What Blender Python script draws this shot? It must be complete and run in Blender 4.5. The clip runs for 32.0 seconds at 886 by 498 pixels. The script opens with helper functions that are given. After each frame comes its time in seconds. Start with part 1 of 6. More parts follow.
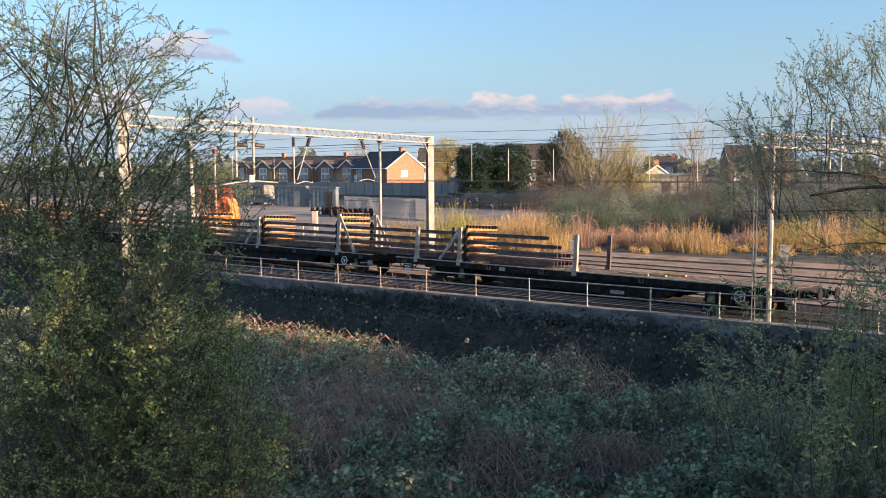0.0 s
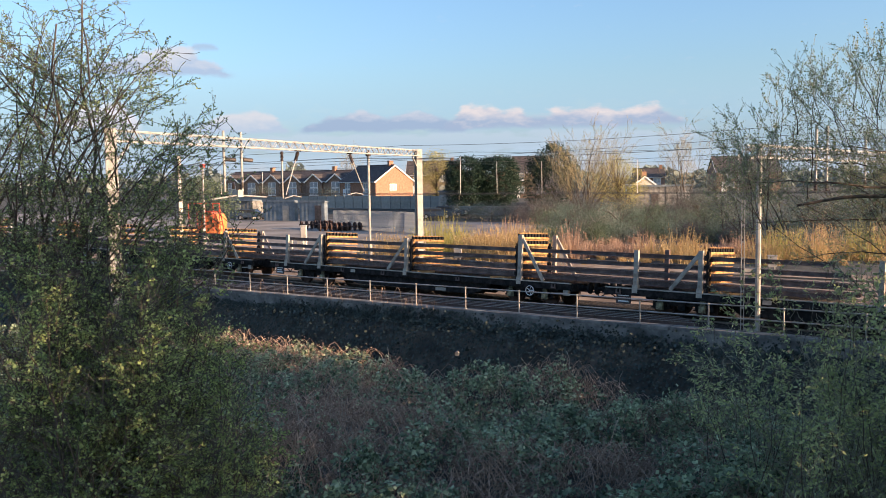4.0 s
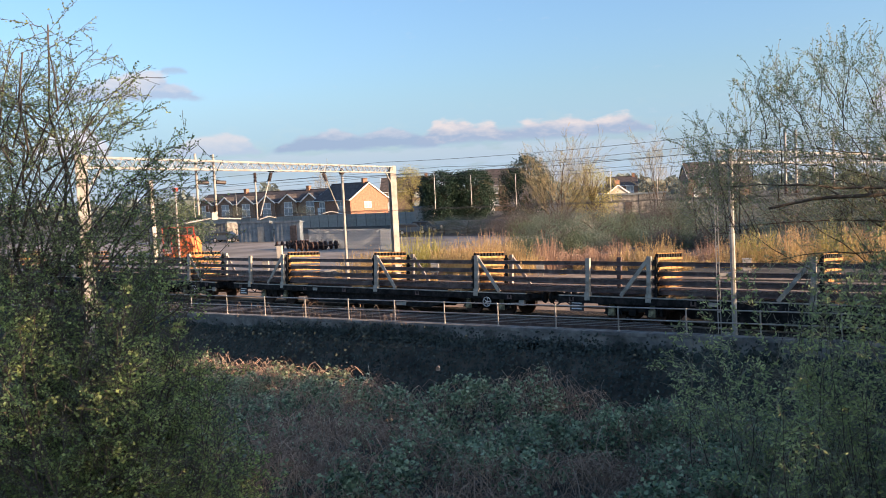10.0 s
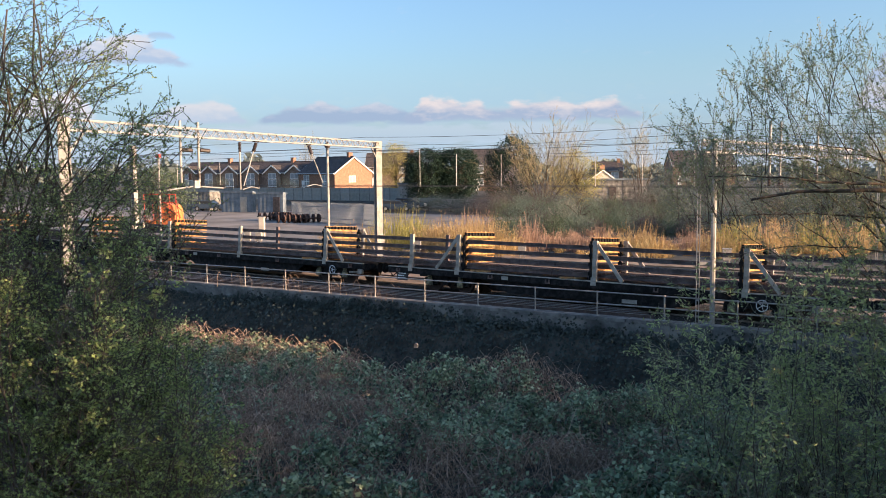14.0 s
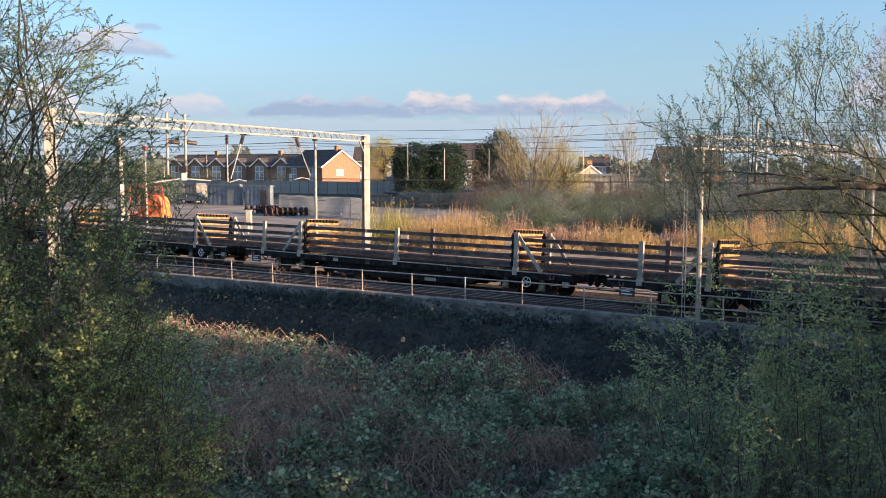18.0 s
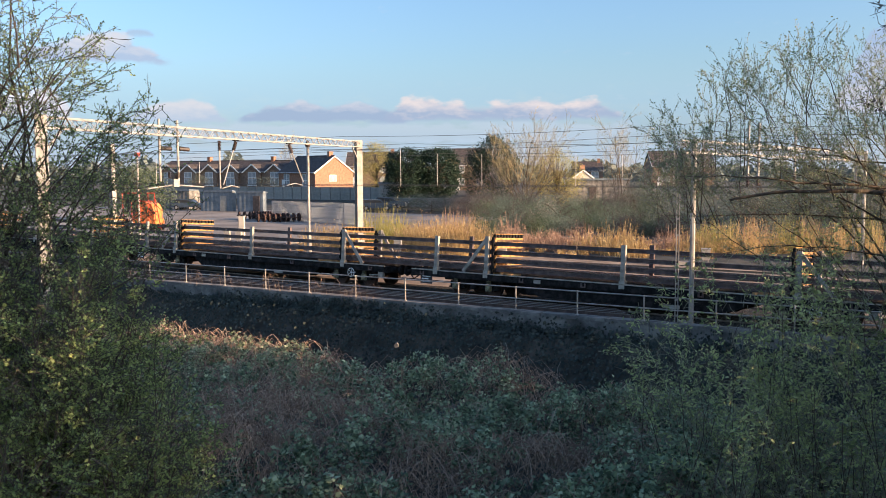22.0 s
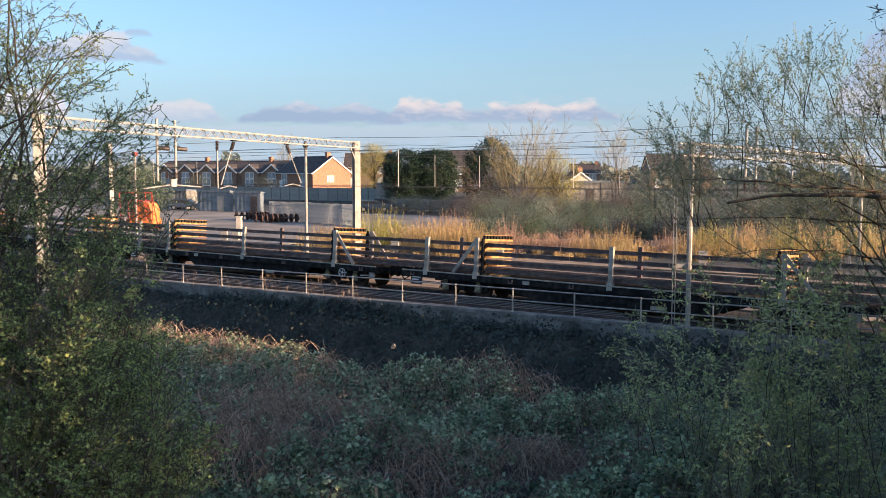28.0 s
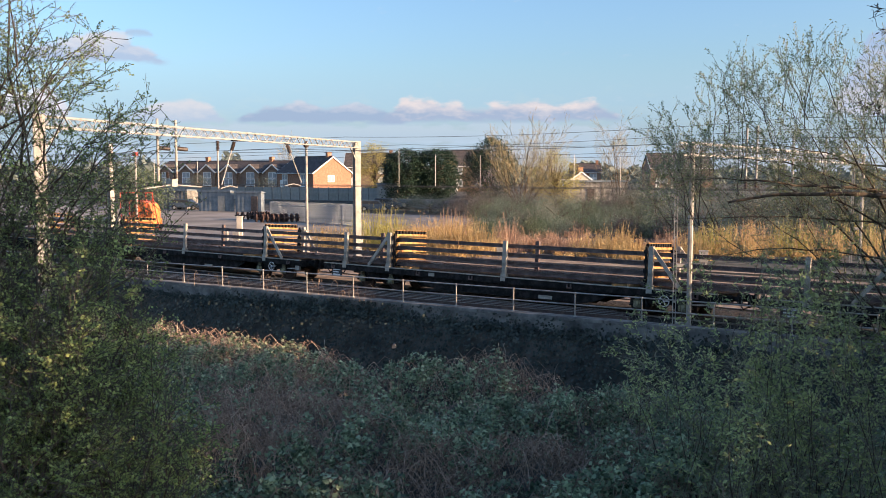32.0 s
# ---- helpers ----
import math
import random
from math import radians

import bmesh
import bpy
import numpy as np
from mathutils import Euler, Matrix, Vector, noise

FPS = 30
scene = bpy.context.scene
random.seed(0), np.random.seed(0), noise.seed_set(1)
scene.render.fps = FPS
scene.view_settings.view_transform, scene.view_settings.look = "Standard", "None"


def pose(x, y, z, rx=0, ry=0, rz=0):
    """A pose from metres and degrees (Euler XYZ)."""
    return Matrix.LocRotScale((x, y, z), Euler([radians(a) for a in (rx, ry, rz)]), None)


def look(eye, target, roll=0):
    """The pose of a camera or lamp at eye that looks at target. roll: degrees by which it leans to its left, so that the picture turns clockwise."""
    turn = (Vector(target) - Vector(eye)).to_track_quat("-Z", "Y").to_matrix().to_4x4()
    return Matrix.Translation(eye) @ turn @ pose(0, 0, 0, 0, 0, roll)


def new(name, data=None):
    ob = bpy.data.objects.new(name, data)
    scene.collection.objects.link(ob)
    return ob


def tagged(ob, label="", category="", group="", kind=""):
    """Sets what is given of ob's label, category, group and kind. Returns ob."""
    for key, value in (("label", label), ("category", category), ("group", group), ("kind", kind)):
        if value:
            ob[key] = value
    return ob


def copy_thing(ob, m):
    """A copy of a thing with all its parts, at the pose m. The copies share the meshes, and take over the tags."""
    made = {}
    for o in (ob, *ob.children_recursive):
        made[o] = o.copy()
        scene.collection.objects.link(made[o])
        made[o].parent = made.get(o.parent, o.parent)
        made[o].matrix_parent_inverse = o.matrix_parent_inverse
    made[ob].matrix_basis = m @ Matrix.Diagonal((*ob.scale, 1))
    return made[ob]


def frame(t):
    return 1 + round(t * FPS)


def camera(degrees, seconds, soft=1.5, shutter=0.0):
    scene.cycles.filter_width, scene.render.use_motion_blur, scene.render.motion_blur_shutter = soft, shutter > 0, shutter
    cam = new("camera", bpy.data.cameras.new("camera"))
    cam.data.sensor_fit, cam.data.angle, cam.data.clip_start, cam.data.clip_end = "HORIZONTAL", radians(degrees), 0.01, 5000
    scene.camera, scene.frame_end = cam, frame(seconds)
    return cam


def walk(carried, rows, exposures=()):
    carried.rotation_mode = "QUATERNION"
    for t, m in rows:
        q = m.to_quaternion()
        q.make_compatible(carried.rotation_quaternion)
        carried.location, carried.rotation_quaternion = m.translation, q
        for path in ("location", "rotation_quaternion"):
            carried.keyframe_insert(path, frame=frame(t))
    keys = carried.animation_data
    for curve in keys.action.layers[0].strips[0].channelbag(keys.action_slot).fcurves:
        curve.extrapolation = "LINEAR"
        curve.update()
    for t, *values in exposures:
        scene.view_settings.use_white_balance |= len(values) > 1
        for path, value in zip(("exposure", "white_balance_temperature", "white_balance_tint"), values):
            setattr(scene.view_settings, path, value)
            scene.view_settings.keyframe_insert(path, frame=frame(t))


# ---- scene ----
# The camera stands on one spot, is held by hand and turns: seconds, heading, tilt, lean.
EYE = (0.0, 0.0, 5.2)
PATH = [
    (0, 35.33, -5.26, -0.39),
    (0.5, 35.31, -5.22, -0.38),
    (1, 35.27, -5.16, -0.39),
    (1.5, 35.23, -5.05, -0.47),
    (2, 35.15, -4.96, -0.45),
    (2.5, 35.04, -4.87, -0.48),
    (3, 34.85, -4.80, -0.45),
    (3.5, 34.65, -4.66, -0.62),
    (5.5, 35.28, -3.73, -1.80),
    (6, 35.20, -3.68, -2.02),
    (6.5, 34.97, -3.68, -2.19),
    (7, 34.79, -3.65, -2.45),
    (7.5, 34.64, -3.61, -2.54),
    (8, 34.43, -3.62, -2.66),
    (8.5, 34.16, -3.64, -2.69),
    (9, 33.79, -3.61, -2.73),
    (9.5, 33.46, -3.58, -2.79),
    (10, 33.14, -3.54, -2.85),
    (10.5, 32.89, -3.58, -2.73),
    (11, 32.73, -3.75, -2.53),
    (11.5, 32.64, -3.98, -2.08),
    (12, 32.56, -4.24, -1.59),
    (12.5, 32.44, -4.47, -1.13),
    (13, 32.35, -4.66, -0.79),
    (13.5, 32.23, -4.81, -0.57),
    (14, 32.06, -4.96, -0.45),
    (14.5, 31.82, -5.07, -0.38),
    (16.5, 31.17, -5.46, 0.00),
    (17, 31.22, -5.46, 0.05),
    (17.5, 31.23, -5.41, 0.04),
    (18, 31.26, -5.33, -0.03),
    (18.5, 31.24, -5.28, -0.06),
    (19, 31.19, -5.22, -0.10),
    (19.5, 31.09, -5.19, -0.22),
    (20, 31.00, -5.17, -0.31),
    (20.5, 30.94, -5.15, -0.28),
    (21, 30.88, -5.10, -0.26),
    (21.5, 30.83, -5.04, -0.25),
    (22, 30.83, -5.00, -0.26),
    (22.5, 30.81, -4.98, -0.23),
    (23, 30.82, -5.00, -0.22),
    (23.5, 30.83, -5.04, -0.26),
    (24, 30.83, -5.06, -0.21),
    (24.5, 30.79, -5.08, -0.21),
    (25, 30.76, -5.09, -0.12),
    (25.5, 30.73, -5.10, -0.12),
    (27.5, 30.65, -5.02, 0.07),
    (28, 30.66, -4.91, 0.07),
    (28.5, 30.66, -4.85, 0.12),
    (29, 30.68, -4.78, 0.10),
    (29.5, 30.69, -4.76, 0.09),
    (30, 30.71, -4.80, 0.06),
    (30.5, 30.72, -4.85, 0.07),
    (31, 30.73, -4.89, -0.04),
    (31.5, 30.71, -4.93, -0.04),
    (32, 30.70, -4.93, -0.00),
]
# How far the train has rolled: seconds, metres.
TRAVEL = [
    (0, 0.00),
    (1, 2.72),
    (2, 5.51),
    (3, 8.46),
    (4, 11.52),
    (5, 14.63),
    (6, 17.74),
    (7, 20.84),
    (8, 23.96),
    (9, 27.11),
    (10, 30.26),
    (11, 33.36),
    (12, 36.38),
    (13, 39.36),
    (14, 42.30),
    (15, 45.18),
    (16, 48.01),
    (17, 50.80),
    (18, 53.52),
    (19, 56.20),
    (20, 58.91),
    (21, 61.67),
    (22, 64.49),
    (23, 67.42),
    (24, 70.46),
    (25, 73.62),
    (26, 76.93),
    (27, 80.36),
    (28, 83.92),
    (29, 87.61),
    (30, 91.40),
    (31, 95.20),
    (32, 99.11),
]
SECONDS = 32.0
cam = camera(52.21, SECONDS, soft=0.9)
walk(cam, [(t, Matrix.Translation(EYE) @ pose(0, 0, 0, 0, 0, h) @ pose(0, 0, 0, 90 + p) @ pose(0, 0, 0, 0, 0, r)) for t, h, p, r in PATH],
     exposures=[(0.0, 0.97, 5650.0, 11.5), (SECONDS, 0.97, 5650.0, 11.5)])

# ---- light ----
SUN_AZ, SUN_EL = radians(8.0), radians(12.5)      # from the +x axis towards +y, and over the horizon


def math_node(tree, op, a, b=None, c=None):
    n = tree.nodes.new("ShaderNodeMath")
    n.operation = op
    for i, v in enumerate((a, b, c)):
        if v is None:
            continue
        if isinstance(v, (int, float)):
            n.inputs[i].default_value = v
        else:
            tree.links.new(v, n.inputs[i])
    return n.outputs[0]


def ramp(tree, fac, stops):
    n = tree.nodes.new("ShaderNodeValToRGB")
    e = n.color_ramp.elements
    while len(e) < len(stops):
        e.new(0.5)
    for el, (p, c) in zip(e, stops):
        el.position, el.color = p, (*c, 1)
    tree.links.new(fac, n.inputs[0])
    return n.outputs[0]


def smooth(tree, value, lo, hi):
    n = tree.nodes.new("ShaderNodeMapRange")
    n.interpolation_type = "SMOOTHSTEP"
    tree.links.new(value, n.inputs[0])
    n.inputs[1].default_value, n.inputs[2].default_value = lo, hi
    return n.outputs[0]


def make_world():
    w = bpy.data.worlds.new("evening_sky")
    w.use_nodes = True
    scene.world = w
    t = w.node_tree
    t.nodes.clear()
    sky = t.nodes.new("ShaderNodeTexSky")
    sky.sky_type, sky.sun_disc = "NISHITA", False
    sky.sun_elevation, sky.sun_rotation = SUN_EL, math.pi / 2 - SUN_AZ
    sky.air_density, sky.dust_density, sky.ozone_density = 1.0, 2.4, 2.4
    co = t.nodes.new("ShaderNodeTexCoord")
    sep = t.nodes.new("ShaderNodeSeparateXYZ")
    t.links.new(co.outputs["Generated"], sep.inputs[0])
    x, y, z = sep.outputs
    az = math_node(t, "ARCTAN2", math_node(t, "MULTIPLY", x, -1.0), y)      # heading, to the left of +y
    el = math_node(t, "ARCSINE", z)
    comb = t.nodes.new("ShaderNodeCombineXYZ")
    t.links.new(math_node(t, "MULTIPLY", az, 34.0), comb.inputs[0])
    t.links.new(math_node(t, "MULTIPLY", el, 84.0), comb.inputs[1])
    noi = t.nodes.new("ShaderNodeTexNoise")
    noi.inputs["Scale"].default_value, noi.inputs["Detail"].default_value, noi.inputs["Roughness"].default_value = 1.0, 7.0, 0.55
    t.links.new(comb.outputs[0], noi.inputs["Vector"])
    puff = noi.outputs["Fac"]

    mult = t.nodes.new("ShaderNodeVectorMath")
    mult.operation = "MULTIPLY"
    t.links.new(sky.outputs[0], mult.inputs[0])
    mult.inputs[1].default_value = (SKY * 1.0, SKY * 0.99, SKY * 0.97)
    col = mult.outputs[0]

    def bank(col, a0, a1, e0, e1, soft, lift, top, low, thick=0.85):
        """A veil between two headings and two heights."""
        ma = math_node(t, "MULTIPLY", smooth(t, az, radians(a0), radians(a0 + soft)), smooth(t, az, radians(a1), radians(a1 - soft)))
        me = math_node(t, "MULTIPLY", smooth(t, el, radians(e0), radians(e0 + 0.28 * (e1 - e0))), smooth(t, el, radians(e1), radians(e0 + 0.3 * (e1 - e0))))
        m = math_node(t, "MULTIPLY", ma, me)
        m = smooth(t, math_node(t, "ADD", m, math_node(t, "MULTIPLY", math_node(t, "SUBTRACT", puff, 0.5), lift)), 0.2, 0.68)
        rise = math_node(t, "ADD", smooth(t, el, radians(e0), radians(e1)), math_node(t, "MULTIPLY", math_node(t, "SUBTRACT", puff, 0.5), 1.3))
        return blend(col, math_node(t, "MULTIPLY", m, thick), ramp(t, rise, [(0.22, low), (0.66, top)]))

    def blend(col, fac, tone):
        mix = t.nodes.new("ShaderNodeMix")
        mix.data_type = "RGBA"
        t.links.new(fac, mix.inputs["Factor"])
        t.links.new(col, mix.inputs["A"])
        t.links.new(tone, mix.inputs["B"])
        return mix.outputs["Result"]

    def cumulus(col, a0, a1, e0, e1, soft, seed, top, low, thick=0.9, lit=0.5, rag=0.5):
        """A flat-based cloud with a heaped top: headings, base and top heights in degrees. lit: where up its height it turns pale."""
        deg = math_node(t, "MULTIPLY", el, 57.296)
        ma = math_node(t, "MULTIPLY", smooth(t, az, radians(a0), radians(a0 + soft)), smooth(t, az, radians(a1), radians(a1 - soft)))
        heap = t.nodes.new("ShaderNodeTexNoise")
        heap.noise_dimensions = "1D"
        heap.inputs["Scale"].default_value, heap.inputs["Detail"].default_value, heap.inputs["Roughness"].default_value = 1.0, 2.0, 0.45
        t.links.new(math_node(t, "ADD", math_node(t, "MULTIPLY", az, 15.0), seed), heap.inputs["W"])
        h = math_node(t, "MULTIPLY", smooth(t, heap.outputs["Fac"], 0.3, 0.7), 0.45)
        h = math_node(t, "MULTIPLY", math_node(t, "ADD", h, 0.55), math_node(t, "POWER", ma, 0.6))
        crown = math_node(t, "ADD", math_node(t, "MULTIPLY", h, e1 - e0), e0 + 0.05)
        ragged = math_node(t, "MULTIPLY", math_node(t, "SUBTRACT", puff, 0.5), rag * 2.0)
        over = math_node(t, "SUBTRACT", math_node(t, "ADD", crown, ragged), deg)
        under = math_node(t, "SUBTRACT", math_node(t, "ADD", deg, math_node(t, "MULTIPLY", ragged, 0.5)), e0)
        m = math_node(t, "MULTIPLY", smooth(t, over, -0.12, 0.3), smooth(t, under, -0.12, 0.22))
        m = math_node(t, "MULTIPLY", m, smooth(t, ma, 0.0, 0.25))
        up = math_node(t, "ADD", math_node(t, "DIVIDE", math_node(t, "SUBTRACT", deg, e0), e1 - e0), math_node(t, "MULTIPLY", math_node(t, "SUBTRACT", puff, 0.5), 1.5))
        return blend(col, math_node(t, "MULTIPLY", m, thick), ramp(t, up, [(max(0.0, lit - 0.3), low), (min(1.0, lit + 0.3), top)]))

    col = bank(col, -40.0, 110.0, -6.0, 11.0, 9.0, 0.0, (0.26, 0.35, 0.42), (0.31, 0.37, 0.40), 0.5)
    col = bank(col, -10.0, 80.0, -0.9, 3.0, 9.0, 0.5, (0.33, 0.385, 0.41), (0.38, 0.38, 0.37), 0.55)
    col = bank(col, 16.0, 50.0, 1.5, 3.5, 6.0, 1.6, (0.36, 0.365, 0.37), (0.33, 0.36, 0.385), 0.45)
    col = cumulus(col, 32.4, 44.0, 2.95, 4.4, 3.0, 1.3, (0.36, 0.345, 0.34), (0.215, 0.25, 0.295), 0.95, 0.75, 0.6)
    col = cumulus(col, 19.2, 35.0, 3.1, 4.6, 2.4, 5.1, (0.47, 0.39, 0.335), (0.23, 0.255, 0.295), 0.95, 0.48, 0.6)
    col = cumulus(col, 43.4, 50.5, 2.9, 4.5, 3.0, 9.4, (0.43, 0.38, 0.345), (0.29, 0.31, 0.34), 0.8, 0.4)
    col = cumulus(col, 46.6, 57.0, 6.35, 8.1, 4.0, 2.2, (0.43, 0.38, 0.345), (0.26, 0.285, 0.33), 0.85, 0.45, 0.7)
    col = cumulus(col, 48.0, 50.0, 7.95, 8.75, 1.0, 4.0, (0.27, 0.29, 0.33), (0.25, 0.275, 0.31), 0.7, 0.5)
    col = cumulus(col, 52.5, 58.0, 3.2, 5.3, 2.0, 7.7, (0.5, 0.45, 0.41), (0.42, 0.38, 0.36), 0.85, 0.4)
    col = cumulus(col, -8.0, 8.5, 3.2, 8.9, 4.0, 3.3, (0.23, 0.275, 0.34), (0.36, 0.33, 0.32), 0.85, 0.35, 1.2)
    bg = t.nodes.new("ShaderNodeBackground")
    bg.inputs["Strength"].default_value = 1.0
    t.links.new(col, bg.inputs["Color"])
    out = t.nodes.new("ShaderNodeOutputWorld")
    t.links.new(bg.outputs[0], out.inputs[0])


SKY = 0.14
make_world()
sun_data = bpy.data.lights.new("sun", "SUN")
sun_data.energy, sun_data.angle, sun_data.color = 6.5, radians(0.6), (1.0, 0.62, 0.32)
sun = new("sun", sun_data)
sun.matrix_world = look((0, 0, 0), (-math.cos(SUN_AZ) * math.cos(SUN_EL), -math.sin(SUN_AZ) * math.cos(SUN_EL), -math.sin(SUN_EL)))

# ---- materials ----


def mat(name, stops, rough=0.7, metal=0.0, scale=4.0, bump=0.3, bump_scale=None, by="noise", spec=0.4, detail=6.0, dist=0.02):
    """stops: colours from dark to light. by: noise, island or object."""
    m = bpy.data.materials.new(name)
    m.use_nodes = True
    t = m.node_tree
    b = t.nodes["Principled BSDF"]
    co = t.nodes.new("ShaderNodeTexCoord")
    n = t.nodes.new("ShaderNodeTexNoise")
    n.inputs["Scale"].default_value, n.inputs["Detail"].default_value, n.inputs["Roughness"].default_value = scale, detail, 0.62
    t.links.new(co.outputs["Object"], n.inputs["Vector"])
    fac = smooth(t, n.outputs["Fac"], 0.28, 0.72)
    if by == "island":
        g = t.nodes.new("ShaderNodeNewGeometry")
        fac = math_node(t, "ADD", math_node(t, "MULTIPLY", g.outputs["Random Per Island"], 0.55), math_node(t, "MULTIPLY", fac, 0.45))
    if by == "object":
        g = t.nodes.new("ShaderNodeObjectInfo")
        fac = math_node(t, "ADD", math_node(t, "MULTIPLY", g.outputs["Random"], 0.5), math_node(t, "MULTIPLY", fac, 0.5))
    col = ramp(t, fac, [(i / max(1, len(stops) - 1), c) for i, c in enumerate(stops)])
    t.links.new(col, b.inputs["Base Color"])
    b.inputs["Roughness"].default_value, b.inputs["Metallic"].default_value, b.inputs["Specular IOR Level"].default_value = rough, metal, spec
    if bump:
        f = t.nodes.new("ShaderNodeTexNoise")
        f.inputs["Scale"].default_value, f.inputs["Detail"].default_value = bump_scale or scale * 6, 5.0
        t.links.new(co.outputs["Object"], f.inputs["Vector"])
        bp = t.nodes.new("ShaderNodeBump")
        bp.inputs["Strength"].default_value, bp.inputs["Distance"].default_value = bump, dist
        t.links.new(f.outputs["Fac"], bp.inputs["Height"])
        t.links.new(bp.outputs[0], b.inputs["Normal"])
    return m


def leafy(name, stops, trans=0.35, rough=0.55, clump=1.1):
    m = mat(name, stops, rough=rough, scale=clump, bump=0.0, by="island", spec=0.25)
    t = m.node_tree
    b = t.nodes["Principled BSDF"]
    col = b.inputs["Base Color"].links[0].from_socket
    tr = t.nodes.new("ShaderNodeBsdfTranslucent")
    t.links.new(col, tr.inputs["Color"])
    mx = t.nodes.new("ShaderNodeMixShader")
    mx.inputs[0].default_value = trans
    t.links.new(b.outputs[0], mx.inputs[1])
    t.links.new(tr.outputs[0], mx.inputs[2])
    t.links.new(mx.outputs[0], t.nodes["Material Output"].inputs["Surface"])
    return m


M_GROUND = mat("earth_and_litter", [(0.03, 0.03, 0.026), (0.065, 0.062, 0.05), (0.115, 0.105, 0.085)], 0.95, scale=0.9, bump=0.8, dist=0.05)
M_YARD = mat("worn_tarmac", [(0.14, 0.125, 0.11), (0.23, 0.205, 0.18), (0.33, 0.3, 0.265)], 0.9, scale=0.15, bump=0.3)
M_BALLAST = mat("rail_ballast", [(0.017, 0.016, 0.015), (0.049, 0.044, 0.04), (0.116, 0.101, 0.088)], 0.95, scale=9, bump=1.0, bump_scale=22, dist=0.05, spec=0.1)
M_CONC = mat("weathered_concrete", [(0.0945, 0.0945, 0.0905), (0.196, 0.189, 0.178), (0.324, 0.311, 0.284)], 0.9, scale=1.6, bump=0.5, dist=0.01, spec=0.15)
M_STEEL = mat("galvanised_steel", [(0.27, 0.25, 0.225), (0.38, 0.355, 0.32), (0.5, 0.47, 0.43)], 0.45, 0.3, scale=3, bump=0.1)
M_WHITEMETAL = mat("pale_painted_steel", [(0.25, 0.235, 0.21), (0.34, 0.32, 0.29), (0.42, 0.4, 0.36)], 0.55, 0.0, scale=2.5, bump=0.1)
M_GREYPAINT = mat("grey_wagon_paint", [(0.22, 0.198, 0.165), (0.374, 0.336, 0.281), (0.484, 0.435, 0.363)], 0.6, scale=3, bump=0.15)
M_AXLEBOX = mat("dusty_axlebox", [(0.07, 0.063, 0.042), (0.224, 0.203, 0.126), (0.42, 0.378, 0.224)], 0.8, scale=6, bump=0.2)
M_BLACK = mat("grimy_black_underframe", [(0.009, 0.009, 0.009), (0.02, 0.019, 0.019), (0.045, 0.04, 0.037)], 0.85, scale=4, bump=0.3, dist=0.01, spec=0.12)
M_DECK = mat("worn_wagon_deck", [(0.045, 0.039, 0.036), (0.09, 0.075, 0.066), (0.165, 0.135, 0.112)], 0.9, scale=3, bump=0.4, dist=0.01, spec=0.2)
M_RAIL = mat("rusted_rail", [(0.055, 0.038, 0.036), (0.11, 0.077, 0.07), (0.19, 0.13, 0.11)], 0.5, scale=2.5, bump=0.2, dist=0.004, spec=0.35)
M_RAILHEAD = mat("worn_running_rail", [(0.12, 0.08, 0.06), (0.22, 0.17, 0.14), (0.36, 0.33, 0.3)], 0.45, 0.5, scale=2.5, bump=0.1)
M_OCHRE = mat("ochre_bolster_paint", [(0.14, 0.065, 0.022), (0.36, 0.18, 0.055), (0.5, 0.28, 0.095)], 0.75, scale=4, bump=0.3, dist=0.006)
M_TIMBER = mat("fresh_cut_timber", [(0.33, 0.18, 0.075), (0.5, 0.28, 0.11), (0.6, 0.38, 0.17)], 0.8, scale=4, bump=0.3)
M_WIRE = mat("overhead_wire", [(0.1, 0.1, 0.09), (0.18, 0.17, 0.15)], 0.6, 0.6, bump=0)
M_DROPPER = mat("pale_dropper_wire", [(0.45, 0.43, 0.4), (0.58, 0.56, 0.52)], 0.5, bump=0)
M_INSUL = mat("brown_insulator", [(0.045, 0.035, 0.032), (0.085, 0.065, 0.058)], 0.4, bump=0)
M_BARK = mat("grey_brown_bark", [(0.045, 0.036, 0.028), (0.09, 0.07, 0.052), (0.14, 0.115, 0.085)], 0.9, scale=12, bump=0.4, dist=0.01)
M_TWIG = mat("dark_twig", [(0.06, 0.054, 0.044), (0.125, 0.112, 0.09)], 0.85, scale=5, bump=0)
M_CATKIN = leafy("dark_alder_catkin", [(0.05, 0.042, 0.035), (0.09, 0.07, 0.055), (0.14, 0.11, 0.08)], 0.1)
M_PALETWIG = mat("pale_willow_twig", [(0.2, 0.19, 0.14), (0.32, 0.3, 0.22)], 0.8, scale=5, bump=0)
M_OSIER = mat("pale_osier_twig", [(0.22, 0.18, 0.1), (0.36, 0.3, 0.17)], 0.8, scale=5, bump=0)
M_BUD = leafy("fresh_hawthorn_leaf", [(0.08, 0.105, 0.05), (0.21, 0.265, 0.11), (0.44, 0.52, 0.2)], 0.5)
M_SHRUB = leafy("dark_shrub_leaf", [(0.072, 0.09, 0.042), (0.216, 0.276, 0.108), (0.408, 0.492, 0.18), (0.6, 0.696, 0.252)], 0.5)
M_WILLOW = leafy("willow_leaf", [(0.12, 0.156, 0.078), (0.24, 0.288, 0.144), (0.408, 0.456, 0.24)], 0.5)
M_SALLOW = leafy("sallow_leaf", [(0.09, 0.11, 0.055), (0.3, 0.345, 0.15), (0.54, 0.59, 0.26), (0.74, 0.77, 0.38)], 0.5)
